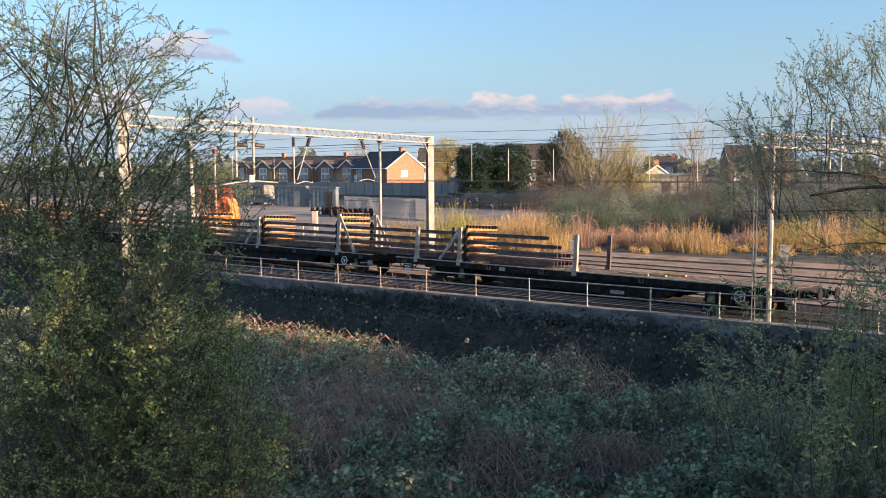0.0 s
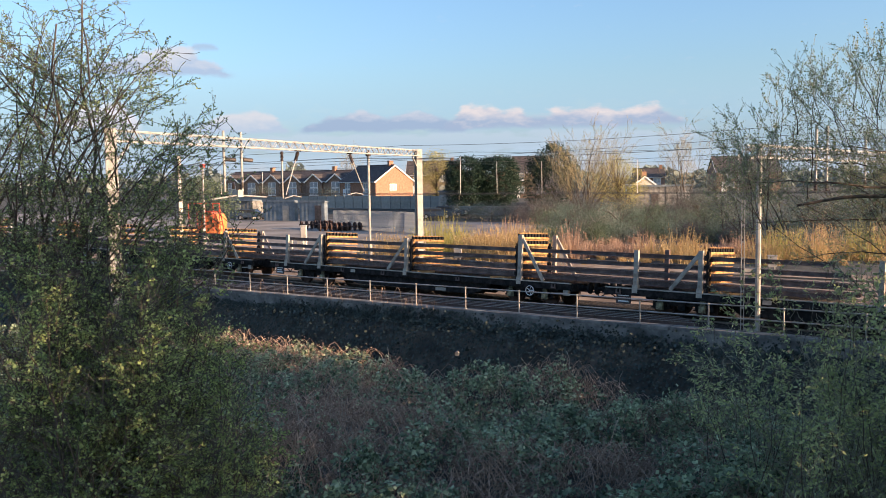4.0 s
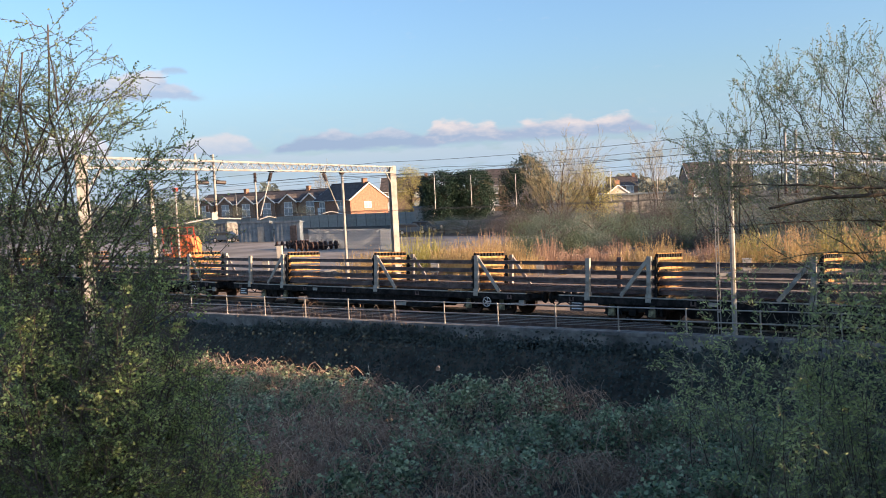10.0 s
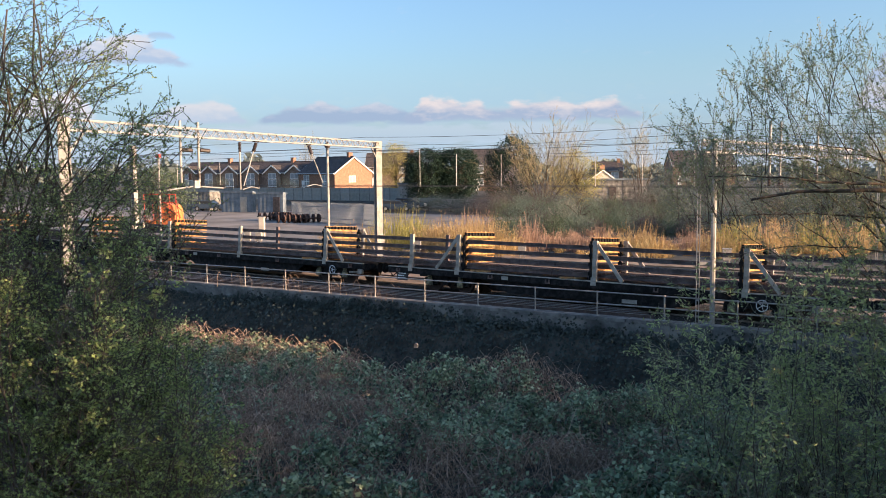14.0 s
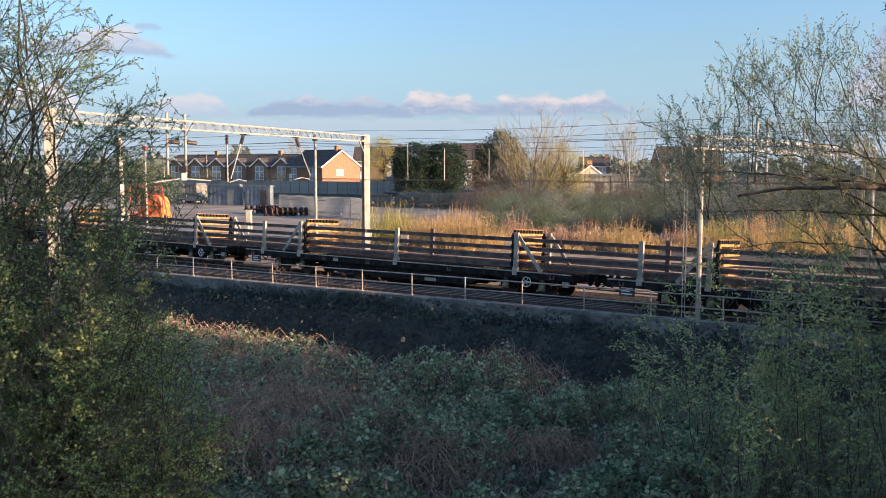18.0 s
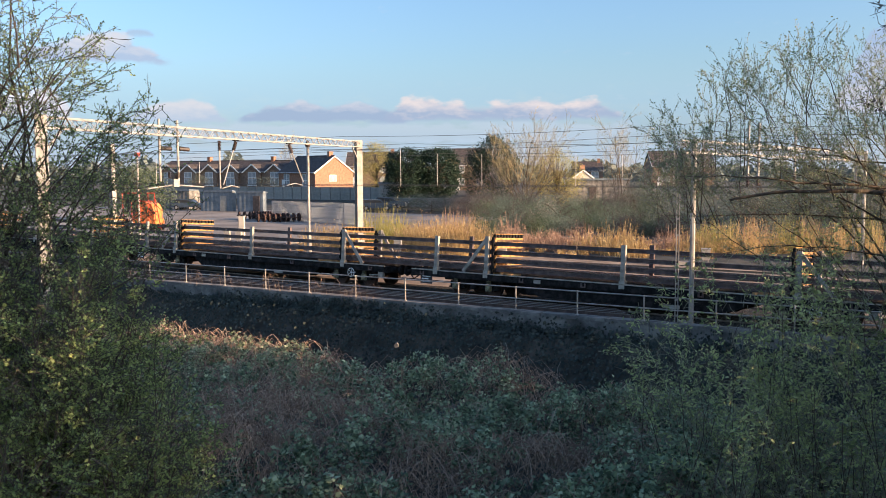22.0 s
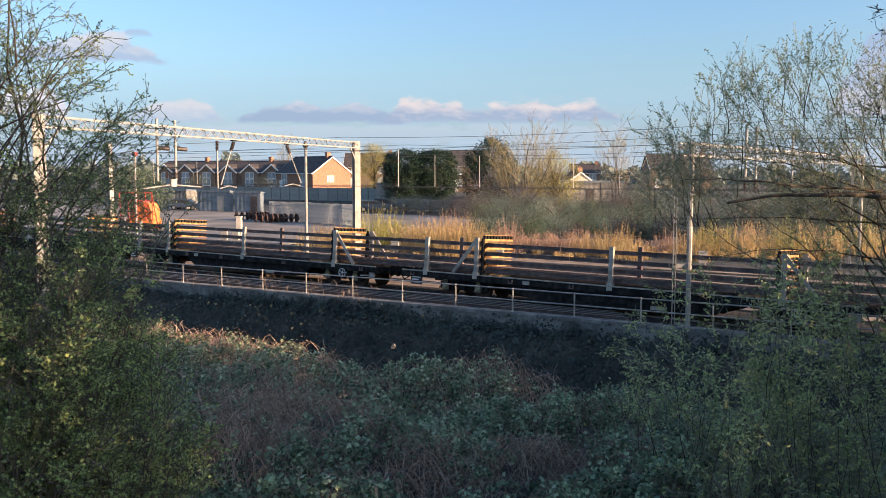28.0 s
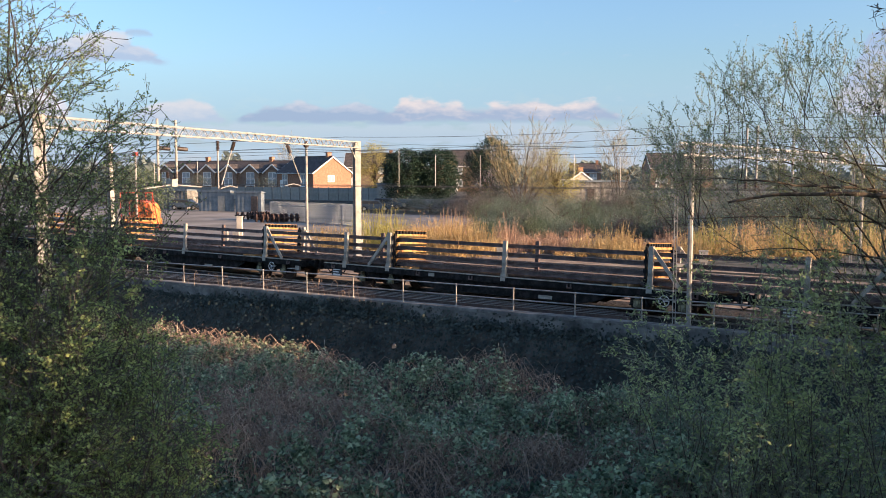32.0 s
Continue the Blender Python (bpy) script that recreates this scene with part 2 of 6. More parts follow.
M_BRAMBLE = leafy("bramble_leaf", [(0.02, 0.028, 0.018), (0.12, 0.165, 0.095), (0.35, 0.42, 0.25), (0.68, 0.74, 0.46)], 0.35, 0.45, 1.6)
M_CANE = mat("dry_bramble_cane", [(0.152, 0.105, 0.077), (0.332, 0.235, 0.171), (0.581, 0.426, 0.304)], 0.85, scale=1.2, bump=0, by="island")
M_STALK = mat("dead_stalk", [(0.24, 0.204, 0.156), (0.408, 0.36, 0.276), (0.552, 0.492, 0.384)], 0.85, scale=1.2, bump=0, by="island")
M_DEADLEAF = leafy("withered_leaf", [(0.084, 0.058, 0.046), (0.238, 0.167, 0.125), (0.447, 0.328, 0.234)], 0.25, 0.7, 1.6)
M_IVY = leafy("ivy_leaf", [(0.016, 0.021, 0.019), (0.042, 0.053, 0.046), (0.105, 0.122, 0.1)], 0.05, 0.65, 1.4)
M_REED = leafy("straw_shoot", [(0.32, 0.205, 0.09), (0.5, 0.355, 0.16), (0.65, 0.5, 0.25)], 0.4)
M_REDSHOOT = leafy("russet_shoot", [(0.3, 0.185, 0.13), (0.4, 0.26, 0.18), (0.5, 0.36, 0.26)], 0.35)
M_RUSH = leafy("grey_straw", [(0.35, 0.33, 0.27), (0.45, 0.43, 0.36)], 0.3)
M_GOLD = leafy("yellow_green_catkin_leaf", [(0.26, 0.24, 0.06), (0.4, 0.36, 0.11), (0.5, 0.45, 0.17)], 0.4)
M_GREYBUSH = leafy("grey_green_scrub", [(0.12, 0.15, 0.135), (0.165, 0.195, 0.175), (0.22, 0.25, 0.22)], 0.35)
M_HEDGE = leafy("dark_hedge_leaf", [(0.075, 0.098, 0.085), (0.125, 0.15, 0.125), (0.19, 0.215, 0.175)], 0.3)
M_BROWNSCRUB = leafy("leafless_bramble_tangle", [(0.07, 0.062, 0.062), (0.12, 0.105, 0.1), (0.18, 0.16, 0.145)], 0.25)
M_SAGE = leafy("sage_green_scrub", [(0.115, 0.16, 0.125), (0.165, 0.215, 0.165), (0.22, 0.265, 0.205)], 0.35)
M_MIDGREEN = leafy("young_green_scrub", [(0.065, 0.09, 0.055), (0.11, 0.145, 0.085), (0.165, 0.205, 0.12)], 0.35)
M_BLOSSOM = leafy("pale_blossom", [(0.2, 0.165, 0.17), (0.32, 0.27, 0.28), (0.44, 0.38, 0.38)], 0.3)
M_PALISADE = mat("dull_palisade_steel", [(0.15, 0.175, 0.195), (0.21, 0.235, 0.26), (0.28, 0.3, 0.32)], 0.6, 0.0, scale=3, bump=0.1)
M_CONIFER = leafy("cypress_spray", [(0.012, 0.03, 0.02), (0.02, 0.042, 0.025), (0.035, 0.06, 0.034)], 0.05)
M_BRICK = mat("red_brick", [(0.2, 0.105, 0.07), (0.3, 0.165, 0.105), (0.38, 0.22, 0.145)], 0.9, scale=3, bump=0.3)
M_BROWNBRICK = mat("brown_brick", [(0.15, 0.1, 0.075), (0.22, 0.155, 0.115), (0.28, 0.2, 0.15)], 0.9, scale=3, bump=0.3)
M_TILE = mat("dark_roof_tile", [(0.04, 0.035, 0.035), (0.07, 0.06, 0.058), (0.11, 0.09, 0.085)], 0.85, scale=2, bump=0.4)
M_WHITE = mat("white_upvc", [(0.7, 0.7, 0.68), (0.82, 0.81, 0.79)], 0.4, scale=3, bump=0)
M_GULLGREY = mat("grey_feather", [(0.28, 0.29, 0.31), (0.4, 0.41, 0.43)], 0.8, scale=9, bump=0)
M_RENDER = mat("cream_render", [(0.4, 0.37, 0.32), (0.5, 0.46, 0.4)], 0.85, scale=1.5, bump=0.1)
M_GLASS = mat("window_glass", [(0.03, 0.035, 0.04), (0.06, 0.07, 0.08)], 0.08, scale=1, bump=0, spec=0.8)
# house panes: the reflected sky is put into their pale colour
M_PANE = mat("sky_pale_window_pane", [(0.26, 0.29, 0.31), (0.42, 0.45, 0.47)], 0.12, scale=0.8, bump=0, spec=0.7)
M_FENCEW = mat("weathered_fence_board", [(0.2, 0.195, 0.18), (0.3, 0.29, 0.26), (0.38, 0.36, 0.33)], 0.9, scale=2, bump=0.3, by="object")
M_BLUEGREY = mat("blue_grey_sheet_steel", [(0.1, 0.125, 0.15), (0.15, 0.18, 0.21), (0.2, 0.23, 0.26)], 0.6, scale=1.2, bump=0.1)
M_ORANGE = mat("orange_machine_paint", [(0.5, 0.13, 0.03), (0.68, 0.2, 0.05), (0.75, 0.28, 0.09)], 0.5, scale=3, bump=0.1)
M_CARBLUE = mat("dark_blue_car_paint", [(0.07, 0.095, 0.13), (0.09, 0.12, 0.16)], 0.25, 0.2, scale=1, bump=0, spec=0.6)
M_RUBBER = mat("black_rubber", [(0.015, 0.015, 0.015), (0.03, 0.03, 0.03)], 0.85, bump=0)
M_RED = mat("red_paint", [(0.4, 0.05, 0.03), (0.5, 0.08, 0.05)], 0.6, bump=0)
M_RUSTWHEEL = mat("rusty_wheel", [(0.05, 0.03, 0.025), (0.1, 0.06, 0.045)], 0.8, scale=3, bump=0.2)
M_SAND = mat("rough_track_gravel", [(0.15, 0.105, 0.07), (0.25, 0.18, 0.125), (0.36, 0.27, 0.19)], 0.95, scale=0.6, bump=0.7, dist=0.06)

# ---- mesh building ----


class Geo:
    """Vertices and faces, gathered piece by piece."""

    def __init__(self):
        self.v, self.f = [], []

    def add(self, verts, faces):
        n = len(self.v)
        self.v.extend(verts)
        self.f.extend([tuple(i + n for i in f) for f in faces])
        return self

    def box(self, x0, y0, z0, x1, y1, z1, m=None):
        vs = [Vector((x, y, z)) for z in (z0, z1) for x, y in ((x0, y0), (x1, y0), (x1, y1), (x0, y1))]
        if m is not None:
            vs = [m @ v for v in vs]
        return self.add(vs, [(3, 2, 1, 0), (4, 5, 6, 7), (0, 1, 5, 4), (1, 2, 6, 5), (2, 3, 7, 6), (3, 0, 4, 7)])

    def beam(self, a, b, w, h, up=(0, 0, 1)):
        """A bar of section w x h from a to b."""
        a, b = Vector(a), Vector(b)
        d = (b - a).normalized()
        s = d.cross(Vector(up))
        s = s.normalized() if s.length > 1e-4 else Vector((1, 0, 0))
        u = s.cross(d)
        c = [(-w / 2, -h / 2), (w / 2, -h / 2), (w / 2, h / 2), (-w / 2, h / 2)]
        return self.add([p + s * i + u * j for p in (a, b) for i, j in c], [(3, 2, 1, 0), (4, 5, 6, 7), (0, 1, 5, 4), (1, 2, 6, 5), (2, 3, 7, 6), (3, 0, 4, 7)])

    def tube(self, pts, radii, n=4, cap=False):
        pts = [Vector(p) for p in pts]
        if not isinstance(radii, (list, tuple)):
            radii = [radii] * len(pts)
        base = len(self.v)
        for i, p in enumerate(pts):
            d = (pts[min(i + 1, len(pts) - 1)] - pts[max(i - 1, 0)])
            d = d.normalized() if d.length > 1e-9 else Vector((0, 0, 1))
            s = d.cross(Vector((0.31, 0.17, 0.93)))
            s = s.normalized() if s.length > 1e-3 else Vector((1, 0, 0))
            u = s.cross(d)
            for k in range(n):
                a = 2 * math.pi * k / n
                self.v.append(p + (s * math.cos(a) + u * math.sin(a)) * radii[i])
        for i in range(len(pts) - 1):
            for k in range(n):
                a, b = base + i * n + k, base + i * n + (k + 1) % n
                self.f.append((a, b, b + n, a + n))
        if cap:
            self.f.append(tuple(base + k for k in reversed(range(n))))
            self.f.append(tuple(base + (len(pts) - 1) * n + k for k in range(n)))
        return self

    def prism(self, outline, axis, lo, hi, m=None):
        """An outline of (u, w) points drawn along x, y or z from lo to hi."""
        def place(u, w, t):
            v = Vector({"x": (t, u, w), "y": (u, t, w), "z": (u, w, t)}[axis])
            return m @ v if m is not None else v
        n = len(outline)
        vs = [place(u, w, t) for t in (lo, hi) for u, w in outline]
        return self.add(vs, [tuple(range(n))[::-1], tuple(range(n, 2 * n))] + [(i, (i + 1) % n, (i + 1) % n + n, i + n) for i in range(n)])

    def lathe(self, profile, n=16, m=None):
        """(radius, height along z) points turned round z."""
        base = len(self.v)
        for r, z in profile:
            for k in range(n):
                a = 2 * math.pi * k / n
                v = Vector((r * math.cos(a), r * math.sin(a), z))
                self.v.append(m @ v if m is not None else v)
        for i in range(len(profile) - 1):
            for k in range(n):
                a, b = base + i * n + k, base + i * n + (k + 1) % n
                self.f.append((a, b, b + n, a + n))
        self.f.append(tuple(base + k for k in reversed(range(n))))
        self.f.append(tuple(base + (len(profile) - 1) * n + k for k in range(n)))
        return self

    def mesh(self, name, material):
        me = bpy.data.meshes.new(name)
        me.from_pydata([tuple(v) for v in self.v], [], self.f)
        me.materials.append(material)
        return me


def quads(name, verts, material):
    """A mesh of loose quads from an (n, 4, 3) array."""
    n = len(verts)
    me = bpy.data.meshes.new(name)
    me.vertices.add(n * 4)
    me.vertices.foreach_set("co", np.ascontiguousarray(verts, dtype=np.float32).ravel())
    me.loops.add(n * 4)
    me.loops.foreach_set("vertex_index", np.arange(n * 4, dtype=np.int32))
    me.polygons.add(n)
    me.polygons.foreach_set("loop_start", np.arange(0, n * 4, 4, dtype=np.int32))
    me.update(calc_edges=True)
    me.materials.append(material)
    return me


def blades(rng, centres, length, width, up=0.3):
    """Leaves: one folded quad at each centre, turned at random."""
    n = len(centres)
    d = rng.normal(size=(n, 3))
    d[:, 2] = d[:, 2] * 0.7 + up
    d /= np.linalg.norm(d, axis=1)[:, None]
    s = np.cross(d, rng.normal(size=(n, 3)))
    s /= np.linalg.norm(s, axis=1)[:, None] + 1e-9
    k = rng.uniform(0.6, 1.35, size=(n, 1))
    ln, wd = length * k / 2, width * k / 2
    c = np.asarray(centres)
    return np.stack([c - d * ln, c + s * wd - d * ln * 0.1, c + d * ln, c - s * wd - d * ln * 0.1], axis=1)


def part(name, geo, material, parent, label="", m=None, category=""):
    me = geo.mesh(name, material) if isinstance(geo, Geo) else geo
    ob = new(name, me)
    ob.parent = parent
    if m is not None:
        ob.matrix_basis = m
    return tagged(ob, label)


def thing(name, label, category, m=None, group="", kind=""):
    ob = new(name)
    ob.empty_display_size = 0.2
    if m is not None:
        ob.matrix_basis = m
    return tagged(ob, label, category, group, kind)


def solid(name, geo, material, label, category, group="", kind="", m=None):
    ob = new(name, geo.mesh(name, material) if isinstance(geo, Geo) else geo)
    if m is not None:
        ob.matrix_basis = m
    return tagged(ob, label, category, group, kind)


def smooth_step(a, b, x):
    t = np.clip((np.asarray(x, float) - a) / (b - a), 0, 1)
    return t * t * (3 - 2 * t)


def waves(x, y, scale, seed):
    """Cheap smooth noise of about -1 to 1."""
    r = np.random.RandomState(seed)
    out = 0
    for i in range(7):
        a, ph, k = r.uniform(0, 6.28), r.uniform(0, 6.28), r.uniform(0.6, 2.2) / scale
        out = out + np.sin((x * math.cos(a) + y * math.sin(a)) * k * 6.28 / 2 + ph)
    return out / 4.5


# ---- ground ----
WALL_Y, TRACK_Y = 29.75, 33.25


def bend(x):
    """The tracks close in on the wall by one in ten, then run along it: sideways shift at x."""
    if x < -2.0:
        return -0.1 * (x + 18.0)
    w = min(8.0, x + 2.0)
    return -1.6 - 0.1 * (w - w * w / 16.0)


CANT = -4.0                         # the near track leans outwards on its curve, degrees


def on_track(x, y=0.0, z=0.0, turn=0.0, cant=CANT):
    slope = (bend(x + 0.05) - bend(x - 0.05)) / 0.1
    return pose(x, TRACK_Y + bend(x), 0.0525 * cant / 4.0, 0, 0, math.degrees(math.atan(slope))) @ pose(0, 0, 0, cant) @ pose(0, y, z, 0, 0, turn)


def crest(x):
    """Where the near bank breaks down into the ditch."""
    x = np.asarray(x, float)
    return 23.7 - 2.7 * smooth_step(-18.6, -15.0, x) * smooth_step(-12.6, -13.7, x)


def ground_z(x, y):
    x, y = np.asarray(x, float), np.asarray(y, float)
    c = crest(x)
    bank = -1.5 + 0.25 * waves(x, y, 9.0, 3)
    ditch = -3.4
    z = np.where(y < c, bank + (ditch - bank) * smooth_step(c - 1.2, c + 1.6, y), ditch)
    z = np.where(y > c, bank + (ditch - bank) * smooth_step(c - 1.2, c + 1.6, y), z)
    z = z + (-0.75 - z) * smooth_step(27.3, WALL_Y - 0.1, y) * (y > 24)
    z = np.where(y >= WALL_Y + 0.1, -0.12, z)
    return z + 1.6 * smooth_step(92, 125, y)


def make_ground():
    ys = np.concatenate([np.linspace(-900, -20, 8), np.arange(-15, WALL_Y, 0.75), [WALL_Y + 0.09, WALL_Y + 0.11], np.arange(31, 60, 3.0), np.arange(62, 140, 6.0), [160, 220, 400, 900, 3000]])
    xs = np.concatenate([[-3000, -1200, -500, -300], np.arange(-200, -50, 10.0), np.arange(-50, 15, 0.6), np.arange(15, 80, 6.0), [120, 300, 900, 3000]])
    X, Y = np.meshgrid(xs, ys)
    Z = ground_z(X, Y)
    nx, ny = len(xs), len(ys)
    me = bpy.data.meshes.new("ground")
    me.from_pydata(np.stack([X, Y, Z], -1).reshape(-1, 3).tolist(), [], [(j * nx + i, j * nx + i + 1, (j + 1) * nx + i + 1, (j + 1) * nx + i) for j in range(ny - 1) for i in range(nx - 1)])
    me.materials.append(M_GROUND)
    return tagged(new("ground", me), "rough earth bank with a ditch beside the railway", "ground", kind="structure")


make_ground()
# yard and track beds are laid on the ground
solid("yard_surface", Geo().box(-190, 50, -0.3, -43, 91, 0.0), M_YARD, "worn grey tarmac of the depot yard", "yard", kind="structure")
# near bed coloured dark for the train's shade, far bed pale for sun
solid("ballast_bed", Geo().prism([(WALL_Y + 0.5, -0.4), (34.9, -0.4), (34.9, -0.06), (WALL_Y + 0.5, -0.06)], "x", -200, 80), M_BALLAST, "stone ballast under the near track, coloured dark for its shade", "ballast", kind="structure")
solid("far_ballast_bed", Geo().prism([(34.9, -0.4), (47.5, -0.4), (46.8, -0.06), (34.9, -0.06)], "x", -200, 80), M_SAND, "pale brown ballast under the farther tracks", "ballast", kind="structure")
solid("dirt_strip", Geo().box(-190, 47.6, -0.3, 80, 49.9, -0.04), M_SAND, "sandy gravel verge beside the tracks", "gravel", kind="structure")

# ---- the parapet wall and its railing ----


def make_wall():
    wall = solid("retaining_wall", Geo().box(-150, WALL_Y + 0.03, -3.0, 70, WALL_Y + 0.48, -0.12), M_CONC, "long grey concrete retaining wall beside the track", "wall", kind="structure")
    cope = Geo().box(-1.23, 0, 0, 1.23, 0.5, 0.12).mesh("coping_stone", M_CONC)
    for i in range(-60, 28):
        part("coping_stone", cope, M_CONC, wall, m=pose(-9.9 + 2.5 * i, WALL_Y, -0.12))
    rail = thing("handrail", "galvanised steel two-bar handrail on the wall", "railing", pose(0, WALL_Y + 0.28, 0))
    post = Geo()
    post.tube([(0, 0, -0.02), (0, 0, 0.87)], 0.028, 8, True)
    post.lathe([(0.07, 0.0), (0.07, 0.015), (0.035, 0.02), (0.035, 0.06)], 8)
    post.lathe([(0.04, 0.82), (0.045, 0.85), (0.04, 0.88)], 8)
    post.lathe([(0.04, 0.40), (0.045, 0.43), (0.04, 0.46)], 8)
    pm = post.mesh("post", M_STEEL)
    for i in range(-40, 4):
        part("post", pm, M_STEEL, rail, m=pose(-9.87 + 2.455 * i, 0, 0))
    for name, z in (("top_rail", 0.85), ("middle_rail", 0.43)):
        part(name, Geo().tube([(-9.9 - 100, 0, z), (-9.87 + 2.455 * 3, 0, z)], 0.024, 8, True), M_STEEL, rail)


make_wall()

# ---- the tracks ----
RAIL_PROFILE = [(-0.07, 0), (0.07, 0), (0.07, 0.012), (0.012, 0.03), (0.012, 0.115), (0.035, 0.125), (0.035, 0.155), (-0.035, 0.155), (-0.035, 0.125), (-0.012, 0.115), (-0.012, 0.03), (-0.07, 0.012)]


def make_track(y):
    tr = thing("railway_track", "rusty railway track on concrete sleepers in ballast", "track", group="railway tracks", kind="structure")
    dy = y - TRACK_Y
    cant = CANT if abs(dy) < 0.1 else 0.0
    for s in (-0.7525, 0.7525):
        g = Geo()
        for x0, x1 in [(-150.0, -2.0)] + [(-2.0 + 2 * i, 2 * i) for i in range(4)] + [(6.0, 80.0)]:
            zz = 0.0525 * cant / 4.0
            p, q = Vector((x0, TRACK_Y + bend(x0) + dy, zz)), Vector((x1, TRACK_Y + bend(x1) + dy, zz))
            g.prism([(u + s, w - 0.155) for u, w in RAIL_PROFILE], "x", 0.0, (q - p).length + 0.02, Matrix.Translation(p) @ pose(0, 0, 0, 0, 0, math.degrees(math.atan2(q.y - p.y, q.x - p.x))) @ pose(0, 0, 0, cant))
        part("rail", g, M_RAILHEAD, tr)
    sl = Geo().prism([(-1.25, -0.3), (1.25, -0.3), (1.22, -0.15), (0.4, -0.18), (-0.4, -0.18), (-1.22, -0.15)], "x", -0.125, 0.125).mesh("sleeper", M_CONC)
    for i in range(-110, 22):
        part("sleeper", sl, M_CONC, tr, m=on_track(i * 0.65, dy, cant=cant))
    return tr


for ty in (TRACK_Y, 36.75, 43.6):
    make_track(ty)

# spare rails stacked on the ballast beside the wall
for i_ in range(4):
    spare_ = solid("spare_rail", Geo().prism(RAIL_PROFILE, "x", -42.0 - 1.3 * (i_ % 3), -10.4 - 0.3 * i_), M_RAIL, "long dark rusty spare rail lying on the ballast", "rail", group="spare rails by the wall", m=pose(0, WALL_Y + 0.66 + 0.36 * i_, -0.06))
    # a pale strip stands in for the sky's sheen on the rail top
    part("rail_head", Geo().box(-41.9 - 1.3 * (i_ % 3), -0.03, 0.157, -10.5 - 0.3 * i_, 0.03, 0.162), M_STEEL, spare_, "pale strip for the sky sheen on the rail head")

# ---- the train ----
PITCH, ORIGIN = 19.8, -26.47
DECK_Z = 1.0


def bolster_geo():
    g = Geo().box(-0.06, -1.12, 0, 0.06, 1.0, 0.085)
    g.box(-0.02, -1.12, 0.222, 0.02, 1.0, 0.245)
    g.prism([(-1.12, -0.002), (-0.98, -0.002), (-1.04, -0.09), (-1.12, -0.06)], "x", -0.05, 0.05)
    return g


def tooth_geo():
    return Geo().prism([(-0.06, 0.083), (0.06, 0.083), (0.06, 0.19), (0.04, 0.22), (-0.04, 0.22), (-0.06, 0.19)], "x", -0.055, 0.055)


MESHES = {}


def shared(name, make, material):
    if name not in MESHES:
        MESHES[name] = make().mesh(name, material)
    return MESHES[name]


LAYERS = (1.1, 1.45, 1.79, 2.14)        # undersides of the rail layers


def frame_on(wagon, x, brace, level_top=True):
    """A cross frame: two stakes, toothed bolsters between the rail layers, and leaning braces (brace: +1 to the front, -1 to the rear, 0 none, 2 tall)."""
    tall = abs(brace) > 1
    brace = max(-1, min(1, brace))
    top = 2.84 if tall else 2.5 if brace else 2.42
    for side in ((-1,) if brace < 0 else (-1, 1)):
        st = Geo().box(-0.085, -0.06, 0, 0.085, 0.06, top - DECK_Z)
        st.box(-0.11, -0.1, -0.18, 0.11, 0.1, 0.12)
        if brace:
            st.box(-0.1, -0.075, top - DECK_Z - 0.16, 0.1, 0.075, top - DECK_Z - 0.06)
        part("stake", st, M_GREYPAINT if side < 0 or brace else M_RAIL, wagon, "grey painted steel stake" if side < 0 or brace else "rusty brown steel stake", pose(x, side * 1.27, DECK_Z))
        if brace:
            part("brace", Geo().beam((x + brace * 0.06, side * 1.27, top - 0.12), (x + brace * 1.15, side * 1.27, DECK_Z + 0.02), 0.06, 0.14), M_GREYPAINT, wagon, "slanting grey brace")
            cl = Geo()
            for z in (1.25, 1.6, 1.95, 2.3):
                cl.box(x - brace * 0.22 - 0.07, side * 1.2 - 0.06, z - 0.07, x - brace * 0.22 + 0.07, side * 1.2 + 0.06, z + 0.07)
                cl.beam((x - brace * 0.22, side * 1.2, z), (x, side * 1.2, z), 0.03, 0.03)
            cl.box(x - brace * 0.22 - 0.04, side * 1.2 - 0.03, DECK_Z, x - brace * 0.22 + 0.04, side * 1.2 + 0.03, 2.48)
            part("clamp", cl, M_BLACK, wagon, "dark steel rail clamp")
    if brace:
        bm = shared("bolster", bolster_geo, M_OCHRE)
        xb = x - brace * 0.22
        for dx, dy, yaw in ((-brace * 0.55, -0.75, 78.0), (-brace * 1.0, -0.95, 64.0)):
            part("packing_timber", shared("packing_timber", lambda: Geo().box(-0.32, -0.06, 0, 0.32, 0.06, 0.07), M_TIMBER), M_TIMBER, wagon, "orange packing timber", pose(xb + dx, dy - 0.22, DECK_Z + 0.002, 0, 0, yaw))
        for z in (DECK_Z - 0.03, 1.335, 1.675, 2.025, 2.37) + ((2.66,) if tall else ()):
            bar = part("bolster", bm, M_OCHRE, wagon, "ochre toothed cross-bolster", pose(xb, 0, z))
            for i in range(10):
                part("tooth", shared("tooth", tooth_geo, M_BLACK), M_BLACK, bar, m=pose(0, -1.06 + 2.0 * i / 9, 0))


